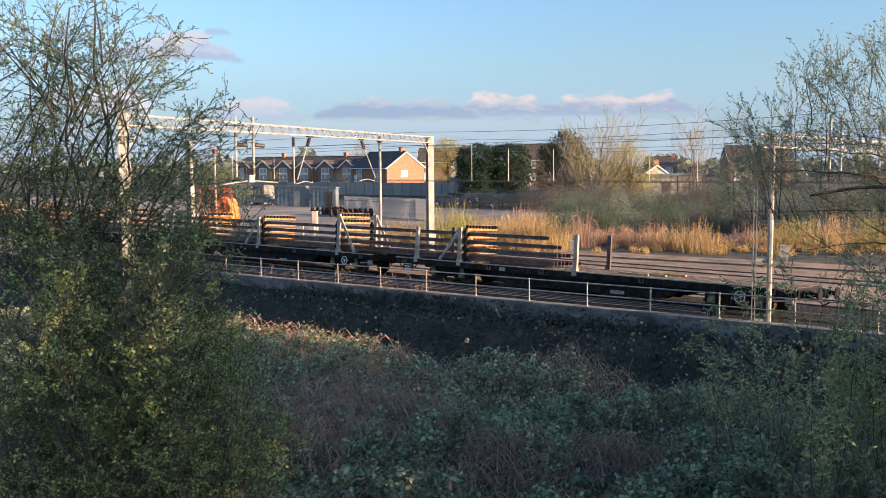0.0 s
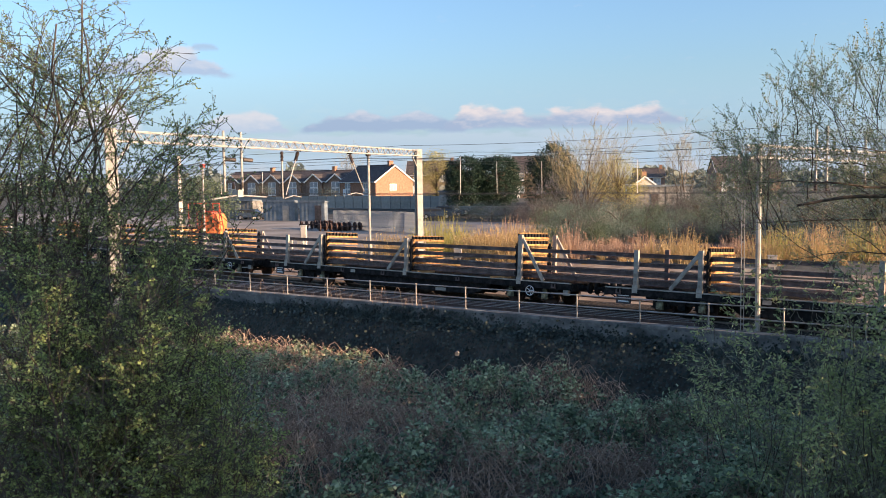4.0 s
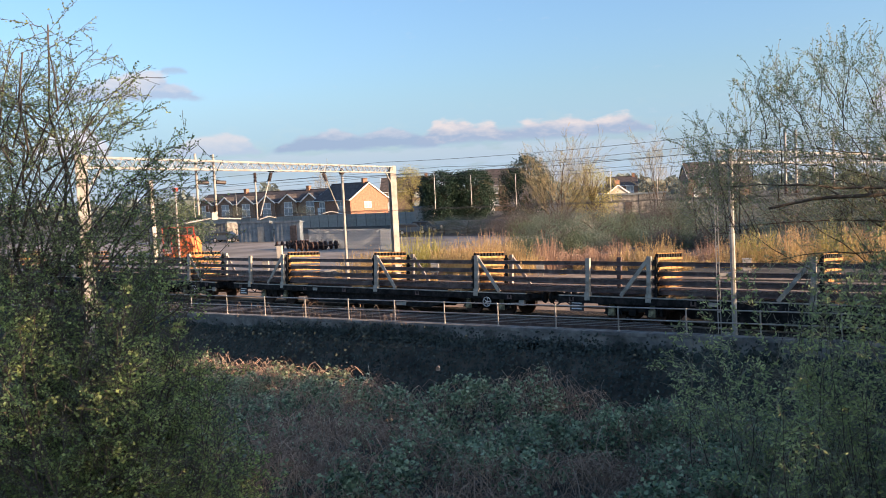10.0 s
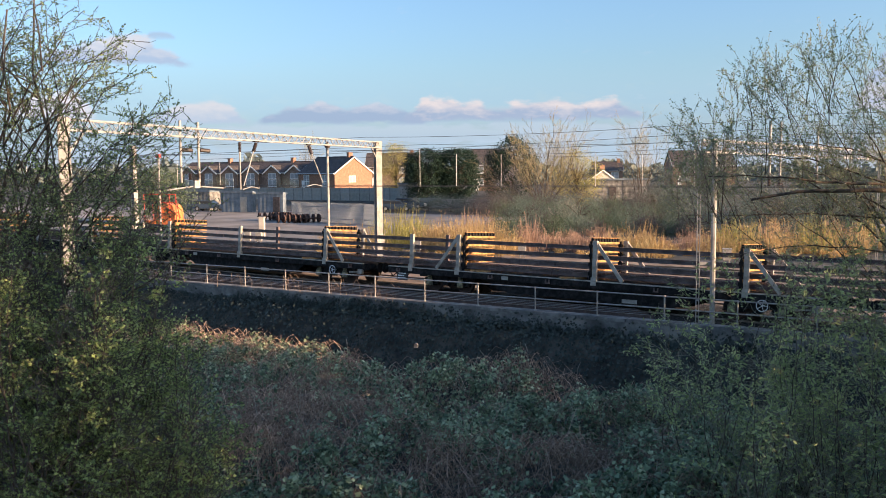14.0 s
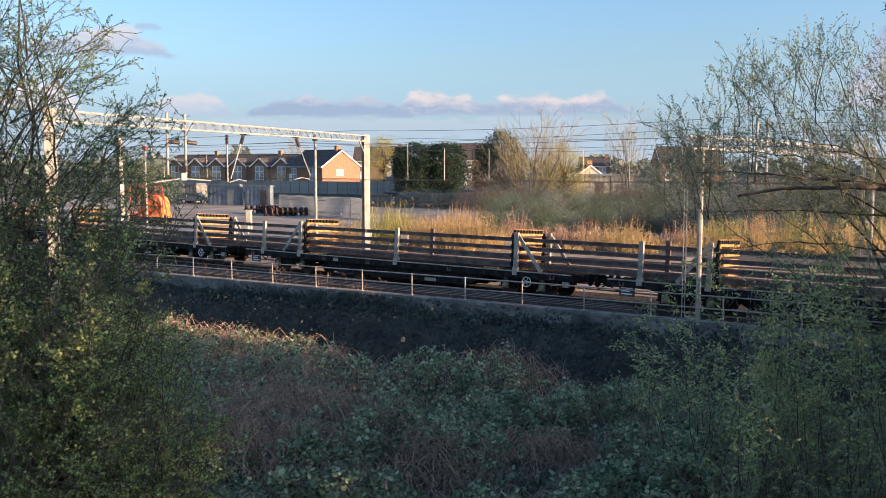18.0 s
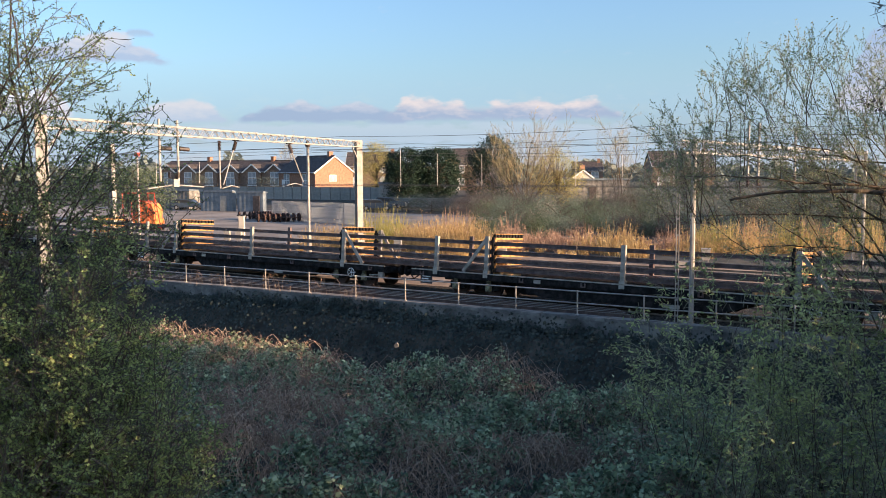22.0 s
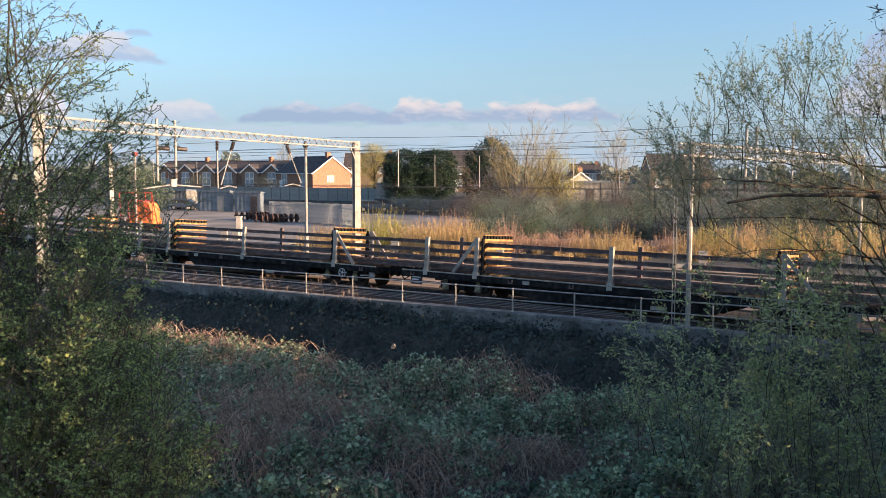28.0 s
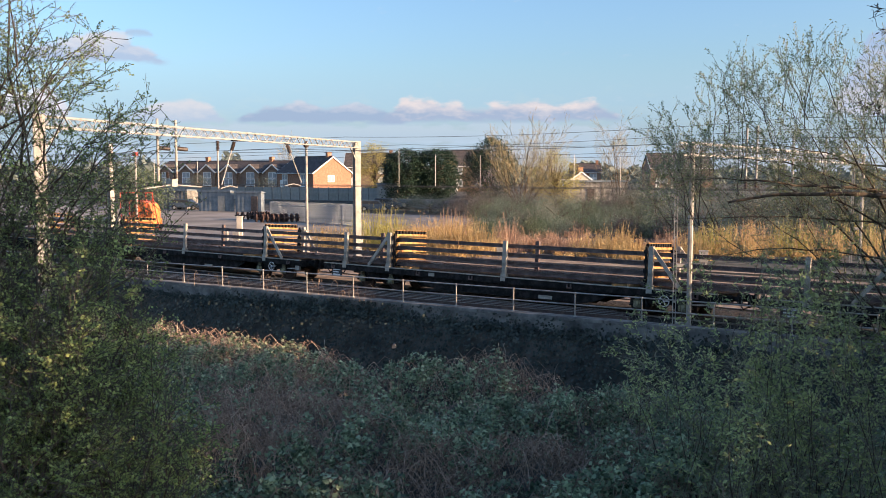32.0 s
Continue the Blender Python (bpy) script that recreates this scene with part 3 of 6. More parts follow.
def wheel_geo():
    g = Geo()
    for s in (-1, 1):
        m = pose(0, s * 0.7525, 0, 90)
        g.lathe([(0.09, -0.07), (0.16, -0.07), (0.17, -0.02), (0.36, -0.02), (0.38, -0.07), (0.42, -0.07), (0.425, 0.04), (0.45, 0.05), (0.45, 0.07), (0.37, 0.07), (0.36, 0.02), (0.16, 0.02), (0.09, 0.06)] if s > 0 else
                [(0.09, -0.06), (0.16, -0.02), (0.36, -0.02), (0.37, -0.07), (0.45, -0.07), (0.45, -0.05), (0.425, -0.04), (0.42, 0.07), (0.38, 0.07), (0.36, 0.02), (0.17, 0.02), (0.16, 0.07), (0.09, 0.07)], 24, m)
    g.tube([(0, -1.0, 0), (0, 1.0, 0)], 0.075, 10, True)
    return g


def bogie_geo():
    g = Geo()
    for s in (-1, 1):
        y = s * 1.0
        g.prism([(-1.45, 0.62), (-0.75, 0.62), (-0.45, 0.45), (0.45, 0.45), (0.75, 0.62), (1.45, 0.62), (1.45, 0.78), (0.6, 0.78), (-0.6, 0.78), (-1.45, 0.78)], "y", y - 0.06, y + 0.06)
        for ax in (-0.82, 0.82):
            g.box(ax - 0.2, y - 0.11, 0.28, ax + 0.2, y + 0.11, 0.6)
            g.lathe([(0.1, 0), (0.1, 0.06), (0.06, 0.08)], 10, pose(ax, y - 0.11 if s < 0 else y + 0.11, 0.42, 90 if s < 0 else -90))
            for dx in (-0.28, 0.28):
                g.lathe([(0.075, 0.36), (0.085, 0.4), (0.075, 0.44), (0.085, 0.48), (0.075, 0.52), (0.085, 0.56), (0.075, 0.6)], 8, pose(ax + dx, y, 0))
                g.box(ax + dx - 0.09, y - 0.09, 0.32, ax + dx + 0.09, y + 0.09, 0.37)
        g.box(-0.14, y - 0.1, 0.3, 0.14, y + 0.1, 0.66)
    g.box(-0.18, -1.0, 0.5, 0.18, 1.0, 0.72)
    g.box(-1.4, -0.95, 0.62, -1.3, 0.95, 0.74).box(1.3, -0.95, 0.62, 1.4, 0.95, 0.74)
    g.lathe([(0.28, 0.7), (0.28, 0.82)], 12)
    return g


WAGONS, WHEELS = [], []
AXLES = (2.9, 4.54, 16.07, 17.76)


def make_wagon(j):
    w = thing("rail_wagon", "flat bogie wagon with grey stakes and ochre rail bolsters", "wagon", group="wagons of the rail train")
    x0, x1 = 0.72, PITCH - 0.72
    # planked deck on a steel edge
    part("deck", shared("deck", lambda: Geo().box(x0, -1.28, 0.9, x1, 1.28, DECK_Z - 0.03), M_DECK), M_DECK, w, "worn brown planked deck")
    plank = shared("plank", lambda: Geo().box(-0.12, -1.26, 0, 0.12, 1.26, 0.03), M_DECK)
    for i in range(50):
        part("plank", plank, M_DECK, w, m=pose(x0 + 0.45 + i * (x1 - x0 - 0.9) / 49, 0, DECK_Z - 0.03))
    side = Geo()
    for s in (-1, 1):
        side.prism([(s * 1.36, 0.96), (s * 1.36, 0.72), (s * 1.25, 0.72), (s * 1.25, 0.76), (s * 1.31, 0.78), (s * 1.31, 0.9), (s * 1.25, 0.92), (s * 1.25, 0.96)], "x", x0, x1)
    part("solebar", shared("solebar", lambda: side, M_BLACK), M_BLACK, w, "grimy steel side channel")
    # light on the solebar's top flange, put in as a paler strip
    edge = Geo()
    for s in (-1, 1):
        edge.box(x0, min(s * 1.29, s * 1.385), 0.962, x1, max(s * 1.29, s * 1.385), 1.005)
    part("deck_edge", shared("deck_edge", lambda: edge, M_GREYPAINT), M_GREYPAINT, w, "steel deck edge, coloured pale as if lit")
    belly = Geo()
    for s in (-0.45, 0.45):
        belly.prism([(x0 + 0.3, 0.9), (x1 - 0.3, 0.9), (x1 - 0.3, 0.72), (x1 - 4.2, 0.68), (x1 - 5.0, 0.22), (x0 + 5.0, 0.22), (x0 + 4.2, 0.68), (x0 + 0.3, 0.72)], "y", s - 0.03, s + 0.03)
    for s in (-1.18, 1.18):
        belly.prism([(5.9, 0.9), (15.1, 0.9), (15.0, 0.62), (14.6, 0.42), (14.0, 0.24), (7.0, 0.24), (6.4, 0.42), (6.0, 0.62)], "y", s - 0.02, s + 0.02)
    for i in range(9):
        xx = x0 + 0.5 + i * (x1 - x0 - 1.0) / 8
        belly.box(xx - 0.05, -1.2, 0.7, xx + 0.05, 1.2, 0.9)
    part("underframe", shared("underframe", lambda: belly, M_BLACK), M_BLACK, w, "black fish-bellied underframe")
    bg = shared("bogie_frame", bogie_geo, M_BLACK)
    wm = shared("wheelset", wheel_geo, M_RUSTWHEEL)
    for c in (0.5 * (AXLES[0] + AXLES[1]), 0.5 * (AXLES[2] + AXLES[3])):
        bo = part("bogie", bg, M_BLACK, w, "black cast steel bogie", pose(c, 0, 0))
    for a in AXLES:
        WHEELS.append((part("wheelset", wm, M_RUSTWHEEL, w, "dark worn steel wheelset", pose(a, 0, 0.42)), pose(a, 0, 0.42)))
    # brake handwheel, plates, boxes
    hw = Geo()
    ring = [(0.19 * math.cos(a), 0, 0.19 * math.sin(a)) for a in np.linspace(0, 2 * math.pi, 21)]
    hw.tube(ring, 0.016, 6)
    for k in range(5):
        a = 2 * math.pi * k / 5
        hw.tube([(0, 0, 0), (0.19 * math.cos(a), 0, 0.19 * math.sin(a))], 0.012, 5)
    hw.tube([(0, -0.02, 0), (0, 0.3, 0)], 0.022, 6, True)
    part("brake_handwheel", shared("brake_handwheel", lambda: hw, M_WHITE), M_WHITE, w, "white spoked brake handwheel", pose(17.18, -1.4, 0.6))
    for px_, wd in ((6.9, 0.3), (12.3, 0.6)):
        part("data_panel", shared("data_panel%d" % int(wd * 100), lambda wd=wd: Geo().box(-wd / 2, -0.008, -0.07, wd / 2, 0.008, 0.07), M_GREYPAINT), M_GREYPAINT, w, "grey data panel", pose(px_, -1.37 if wd < 0.4 else -1.21, 0.84 if wd < 0.4 else 0.33))
    board = part("name_board", shared("name_board", lambda: Geo().box(-0.3, -0.015, -0.2, 0.3, 0.015, 0.2), M_TILE), M_TILE, w, "dark grey lettered data board", pose(1.5, -1.33, 0.6))
    for k in range(3):
        part("lettering", shared("lettering%d" % k, lambda k=k: Geo().box(-0.22, -0.006, -0.025, 0.22 - 0.1 * (k % 2), 0.0, 0.025), M_WHITE), M_WHITE, board, "white lettering bar", pose(0, -0.016, 0.11 - 0.11 * k))
    for ax in AXLES:
        part("axlebox", shared("axlebox", lambda: Geo().box(-0.13, -0.07, -0.14, 0.13, 0.07, 0.12).box(-0.09, -0.1, -0.09, 0.09, -0.07, 0.08).lathe([(0.085, 0.12), (0.1, 0.16), (0.085, 0.2), (0.1, 0.24), (0.085, 0.28)], 10), M_AXLEBOX), M_AXLEBOX, w, "dusty yellowish axlebox", pose(ax, -1.15, 0.42))
    for px_ in (1.3, 6.2, 8.9, 13.4, 18.3):
        part("lashing_ring", shared("lashing_ring", lambda: Geo().box(-0.1, -0.03, -0.08, -0.05, 0.03, 0.06).box(0.05, -0.03, -0.08, 0.1, 0.03, 0.06).box(-0.1, -0.03, -0.1, 0.1, 0.03, -0.06), M_RAIL), M_RAIL, w, m=pose(px_, -1.39, 0.86))
    part("brake_cylinder", shared("brake_cylinder", lambda: Geo().lathe([(0.1, -0.35), (0.17, -0.3), (0.17, 0.3), (0.1, 0.35)], 14, pose(0, 0, 0, 0, 90)), M_BLACK), M_BLACK, w, m=pose(7.0, -0.85, 0.55))
    part("air_reservoir", shared("air_reservoir", lambda: Geo().lathe([(0.1, -0.55), (0.2, -0.48), (0.2, 0.48), (0.1, 0.55)], 14, pose(0, 0, 0, 0, 90)), M_BLACK), M_BLACK, w, m=pose(10.4, -0.8, 0.52))
    for s in (-1, 1):
        end = x0 if s < 0 else x1
        part("headstock", Geo().box(end - 0.06, -1.3, 0.68, end + 0.06, 1.3, 0.97), M_BLACK, w, "black end beam")
        for yy in (-0.87, 0.87):
            part("buffer", shared("buffer", lambda: Geo().lathe([(0.12, 0), (0.12, 0.3), (0.08, 0.31), (0.08, 0.5), (0.22, 0.52), (0.23, 0.56), (0.18, 0.585)], 16), M_BLACK), M_BLACK, w, "round steel buffer", pose(end + s * 0.06, yy, 0.84, 0, s * 90))
        cp = Geo().box(end, -0.07, 0.72, end + s * 0.62, 0.07, 0.84)
        cp.tube([(end + s * 0.1, 0.3, 0.7), (end + s * 0.35, 0.32, 0.42), (end + s * 0.68, 0.3, 0.62)], 0.028, 6)
        part("coupling", cp, M_BLACK, w, "coupling hook and air hose")
    lever = Geo().beam((x1 - 0.9, -1.3, 0.55), (x1 - 0.1, -1.3, 0.6), 0.03, 0.05).box(x1 - 0.35, -1.34, 0.5, x1 - 0.1, -1.2, 0.72)
    part("step_bracket", lever, M_GREYPAINT, w, "grey shunter's step")
    # frames over the deck
    if j == 0:
        plan = ((1.96, 0), (4.48, -1), (10.43, 0))
    elif j == 1:
        plan = ((1.96, 0), (4.48, -1), (10.25, -1), (16.58, 2))
    elif j == 2:
        plan = ((1.96, 0), (4.48, -1), (10.87, 1), (16.58, 1))
    else:
        plan = ((1.96, 0), (4.48, -1), (10.43, 0), (16.58, 1))
    for xx, br in plan:
        frame_on(w, xx, br)
    WAGONS.append((w, ORIGIN - PITCH * j))


for j in range(8):
    make_wagon(j)

# long rails that lie over all the wagons
RAILS = []


def make_load():
    rng = random.Random(5)
    ranks = ([-1.0 + 0.28 * i for i in range(8)], [-1.0 + 0.28 * i for i in range(4)], [-1.0, -0.72], [-1.0])
    for li, (z, ys) in enumerate(zip(LAYERS, ranks)):
        for y in ys:
            front = (-17.2, -17.02, -17.1, -17.5)[li] - 0.12 * rng.random()
            rail = thing("long_rail", "long rusty steel rail loaded across the wagons", "rail", group="rails carried by the train")
            for k in range(16):
                ob = part("rail_length", shared("rail_length", lambda: Geo().prism(RAIL_PROFILE, "x", -10.0, 0.0), M_RAIL), M_RAIL, rail)
                RAILS.append((ob, front - 10.0 * k, y, z))
    for i, (u, y, yaw_) in enumerate(((-13.9, -0.6, 4), (-13.3, -0.2, -7), (-12.9, 0.5, 3))):
        ob = solid("timber_batten", Geo().box(-0.6, -0.06, 0, 0.6, 0.06, 0.07), M_TIMBER, "loose orange timber batten lying on the wagon deck", "timber", group="loose battens")
        RAILS.append((ob, u, y, DECK_Z, yaw_))


make_load()

# ---- overhead line ----


def lattice(g, a, b, w, h, bay):
    """A box girder of four chords with zigzag lacing."""
    a, b = Vector(a), Vector(b)
    d = (b - a).normalized()
    s = d.cross(Vector((0, 0, 1))).normalized()
    n = max(2, int((b - a).length / bay))
    off = [s * (i * w / 2) + Vector((0, 0, j * h / 2)) for i in (-1, 1) for j in (-1, 1)]
    for o in off:
        g.beam(a + o, b + o, 0.048, 0.048)
    for k in range(n):
        p, q = a.lerp(b, k / n), a.lerp(b, (k + 1) / n)
        m = p.lerp(q, 0.5)
        for i in (0, 2):
            g.beam(p + off[i], m + off[i + 1], 0.02, 0.02)
            g.beam(m + off[i + 1], q + off[i], 0.02, 0.02)
        for i in (0, 1):
            g.beam(p + off[i], q + off[i + 2], 0.022, 0.022)


def column(height, w, d=0.3):
    """A rolled H-section mast on a foot plate, flanges across x."""
    g = Geo()
    for s in (-1, 1):
        g.box(s * w / 2 - 0.012, -d / 2, 0, s * w / 2 + 0.012, d / 2, height)
    g.box(-w / 2 + 0.012, -0.012, 0, w / 2 - 0.012, 0.012, height - 0.01)
    g.box(-w / 2 - 0.12, -d / 2 - 0.1, -0.1, w / 2 + 0.12, d / 2 + 0.1, 0.03)
    for k in range(1, int(height / 1.6)):
        g.box(-w / 2 + 0.012, -d / 2 + 0.03, k * 1.6, w / 2 - 0.012, d / 2 - 0.03, k * 1.6 + 0.012)
    return g


def twin_column(height, gap):
    """Two slim posts, one stouter, joined by battens."""
    g = Geo()
    g.lathe([(0.088, 0.0), (0.088, height)], 8, pose(gap / 2, 0, 0, 0, 0, 22.5))
    g.box(-gap / 2 - 0.055, -0.05, 0, -gap / 2 - 0.035, 0.05, height).box(-gap / 2 + 0.035, -0.05, 0, -gap / 2 + 0.055, 0.05, height)
    for k in range(int(height / 0.55)):
        g.box(-gap / 2 - 0.035, -0.03, 0.3 + k * 0.55, -gap / 2 + 0.035, 0.03, 0.36 + k * 0.55)
    for z in (0.05, height * 0.33, height - 0.2):
        g.box(-gap / 2 + 0.055, -0.04, z, gap / 2 - 0.075, 0.04, z + 0.12)
    g.box(-gap / 2 - 0.2, -0.25, -0.1, gap / 2 + 0.2, 0.25, 0.03)
    return g


def insulator(g, a, b):
    a, b = Vector(a), Vector(b)
    n = 7
    pts, rad = [], []
    for k in range(n * 2 + 1):
        pts.append(a.lerp(b, k / (2 * n)))
        rad.append(0.04 if k % 2 == 0 else 0.085)
    g.tube(pts, rad, 8, True)


NEARLEG, FARLEG = Vector((-24.35, 17.29, -1.6)), Vector((-30.8, 42.2, -0.1))
BEAM_Z = 6.68


def make_portal_one():
    p = thing("overhead_line_portal", "pale lattice steel portal carrying overhead wires", "gantry")
    along = math.degrees(math.atan2((FARLEG - NEARLEG).y, (FARLEG - NEARLEG).x))
    for leg in (NEARLEG, FARLEG):
        part("mast", column(6.9 - leg.z, 0.42, 0.34), M_WHITEMETAL, p, "pale steel mast", Matrix.Translation(leg) @ pose(0, 0, 0, 0, 0, along - 138))
    g = Geo()
    a, b = Vector((*NEARLEG.xy, BEAM_Z)), Vector((*FARLEG.xy, BEAM_Z))
    lattice(g, a, b, 0.34, 0.32, 0.7)
    part("boom", g, M_WHITEMETAL, p, "pale lattice boom")
    d = (b - a).normalized()
    part("knee_brace", Geo().beam(b + Vector((0, 0, -1.0)), b - d * 0.9 + Vector((0, 0, -0.2)), 0.07, 0.07), M_WHITEMETAL, p)
    part("knee_brace", Geo().beam(a + Vector((0, 0, -1.0)), a + d * 0.9 + Vector((0, 0, -0.2)), 0.07, 0.07), M_WHITEMETAL, p)

    def at(frac, dz=0.0, side=0.0):
        q = a.lerp(b, frac)
        return Vector((q.x + side * d.y, q.y - side * d.x, BEAM_Z + dz))
    # two drop tubes with a double arm
    for f, n in ((0.255, 0), (0.302, 1)):
        part("drop_tube", Geo().tube([at(f, 0.45, -0.3), at(f, -1.85, -0.3)], 0.05, 8, True), M_WHITEMETAL, p, "pale drop tube")
        ig = Geo()
        insulator(ig, at(f + 0.004, -0.62, -0.3), at(f + 0.03, -0.64, -0.3))
        part("insulator", ig, M_INSUL, p, "brown ribbed insulator")
    arm = Geo().tube([at(0.29, -2.0, -0.3), at(0.22, -2.12, -0.3)], 0.03, 6).tube([at(0.29, -2.0, -0.3), at(0.37, -2.12, -0.3)], 0.03, 6)
    arm.box(-0.14, -0.14, -0.12, 0.14, 0.14, 0.16, Matrix.Translation(at(0.29, -1.95, -0.3)))
    part("registration_arm", arm, M_STEEL, p, "pale green registration arms")
    ig = Geo()
    insulator(ig, at(0.278, -1.75, -0.3), at(0.278, -1.5, -0.3))
    insulator(ig, at(0.302, -1.75, -0.3), at(0.302, -1.5, -0.3))
    part("insulator", ig, M_INSUL, p, "brown ribbed insulator")
    for f, top, foot_, tip in ((0.402, 0.455, 0.412, 0.462), (0.66, 0.652, 0.712, 0.64)):
        if f < 0.6:
            ig = Geo()
            insulator(ig, at(f, -0.25), at(f, -0.65))
            part("insulator", ig, M_INSUL, p, "brown ribbed insulator")
            part("drop_tube", Geo().tube([at(f, -0.63), at(f, -2.2)], 0.035, 8, True), M_WHITEMETAL, p)
        ig = Geo()
        knee = at(top, 0).lerp(at(foot_, 0), 0.2)
        insulator(ig, at(top, -0.25), Vector((knee.x, knee.y, BEAM_Z - 0.62)))
        part("insulator", ig, M_INSUL, p, "brown ribbed insulator")
        part("stay", Geo().tube([Vector((knee.x, knee.y, BEAM_Z - 0.6)), at(foot_, -2.05)], 0.025, 6), M_WHITEMETAL, p)
        part("registration_arm", Geo().tube([at(foot_ - 0.004, -2.2), at(0.5 * (foot_ + tip), -2.1), at(tip, -2.18)], 0.025, 6), M_STEEL, p, "pale green registration arm")
        part("hanger_plate", Geo().box(-0.2, -0.05, -0.05, 0.2, 0.05, 0.0, Matrix.Translation(at(top, -0.17)) @ pose(0, 0, 0, 0, 0, along)), M_BLACK, p)


make_portal_one()
P2A, P2B = Vector((-8.6, 30.4, -0.12)), Vector((-5.85, 54.7, -0.1))


def make_portal_two():
    p = thing("overhead_line_portal", "grey lattice steel portal carrying overhead wires", "gantry")
    ang = math.degrees(math.atan2((P2B - P2A).y, (P2B - P2A).x))
    for leg in (P2A, P2B):
        part("mast", twin_column(6.15 - leg.z, 0.49), M_WHITEMETAL, p, "twin-legged steel mast", Matrix.Translation(leg) @ pose(0, 0, 0, 0, 0, ang - 60))
    a, b = Vector((*P2A.xy, 5.95)), Vector((*P2B.xy, 5.8))
    g = Geo()
    lattice(g, a, b, 0.4, 0.4, 0.7)
    part("boom", g, M_WHITEMETAL, p, "pale lattice boom")
    for f in (0.25, 0.3, 0.5, 0.72):
        q = a.lerp(b, f)
        part("upright", Geo().tube([q + Vector((0, 0, 1.1)), q + Vector((0, 0, -1.0))], 0.05, 8, True), M_WHITEMETAL, p)
        ig = Geo()
        insulator(ig, q + Vector((0, 0, -1.0)), q + Vector((0, 0, -1.4)))
        part("insulator", ig, M_INSUL, p)


make_portal_two()


def make_masts():
    m = thing("line_mast", "laced pale steel mast beside the tracks", "mast", pose(-46.3, 37.7, -0.1))
    part("column", column(7.0, 0.26), M_WHITEMETAL, m)
    part("bracket", Geo().beam((0, 0, 6.3), (1.8, 0.3, 6.5), 0.05, 0.05).beam((0, 0, 5.6), (1.8, 0.3, 6.4), 0.04, 0.04), M_WHITEMETAL, m)
    s = thing("signal_post", "slim white post with a red top", "post", pose(-48.9, 41.9, -0.1))
    part("post", Geo().tube([(0, 0, 0), (0, 0, 6.4)], 0.07, 8, True), M_WHITEMETAL, s)
    part("cap", Geo().box(-0.16, -0.1, 6.3, 0.16, 0.1, 6.55), M_RED, s, "red cap")
    s = thing("switch_post", "slim white post with a stout pale base and dark cap", "post", pose(-32.0, 39.15, -0.1))
    part("post", Geo().tube([(0, 0, 1.75), (0, 0, 6.7)], 0.075, 8, True), M_WHITEMETAL, s)
    part("base", Geo().tube([(0, 0, 0), (0, 0, 1.8)], 0.12, 8, True), M_GREYPAINT, s, "stout pale base")
    part("cap", Geo().lathe([(0.13, 6.6), (0.16, 6.7), (0.1, 6.85), (0.04, 6.95)], 10), M_INSUL, s, "dark brown cap")


make_masts()


def sag(a, b, drop, n=14):
    a, b = Vector(a), Vector(b)
    return [a.lerp(b, i / n) - Vector((0, 0, drop * 4 * (i / n) * (1 - i / n))) for i in range(n + 1)]


def make_wires():
    def run(ys, zc, zms, dip, drops):
        """ys, zms: places and messenger heights at the four supports. drops: droppers of the middle span, by x."""
        w = thing("overhead_wire", "contact wire hung by droppers from a sagging messenger wire", "wire", group="overhead line equipment")
        g, mw, pts = Geo(), Geo(), list(zip((-95, -30, -6.9, 55), ys, zms))
        for k, ((xa, ya, za), (xb, yb, zb)) in enumerate(zip(pts, pts[1:])):
            g.tube([(xa, ya, zc), (xb, yb, zc)], 0.01, 4)
            mw.tube(sag((xa, ya, za), (xb, yb, zb), dip), 0.009, 4)
            for xd in drops if k == 1 else (xa + (xb - xa) * 0.25, xa + (xb - xa) * 0.5, xa + (xb - xa) * 0.75):
                f = (xd - xa) / (xb - xa)
                part("dropper", Geo().tube([(xd, ya + (yb - ya) * f, zc), (xd, ya + (yb - ya) * f, za + (zb - za) * f - dip * 4 * f * (1 - f))], 0.013, 4), M_DROPPER, w)
        part("contact_wire", g, M_WIRE, w)
        part("messenger_wire", mw, M_WIRE, w)
    run((36.8, 36.6, 37.2, 38.7), 4.43, (6.5, 6.2, 6.8, 6.8), 0.12, (-24.3, -11.0))
    run((41.0, 41.2, 41.0, 42.5), 4.38, (6.2, 6.3, 6.45, 6.45), 0.38, (-24.9, -22.2, -17.0, -12.2))
    run((45.0, 44.9, 44.8, 46.3), 4.34, (6.1, 6.1, 6.3, 6.3), 0.3, (-16.0,))
    for (y, z0, z1, z2) in ((40.0, 6.9, 7.05, 7.4), (46.5, 6.7, 6.8, 6.8), (34.5, 6.2, 6.3, 6.4)):
        g = Geo()
        for (xa, za), (xb, zb) in zip([(-95, z0), (-30, z1), (-6.5, z2)], [(-30, z1), (-6.5, z2), (55, z2)]):
            g.tube(sag((xa, y, za), (xb, y, zb), 0.25), 0.01, 4)
        solid("return_wire", g, M_WIRE, "thin bare return wire strung between the portals", "wire", group="return wires")


make_wires()
VIEW = radians(30.7)


def plan(px_right, depth):
    """A place by its distance to the right of the middle line of sight and its depth along it."""
    return Vector((px_right * math.cos(VIEW) - depth * math.sin(VIEW), px_right * math.sin(VIEW) + depth * math.cos(VIEW), 0))


def ray_place(x, depth):
    return plan((x - 784) / 1600 * depth, depth)



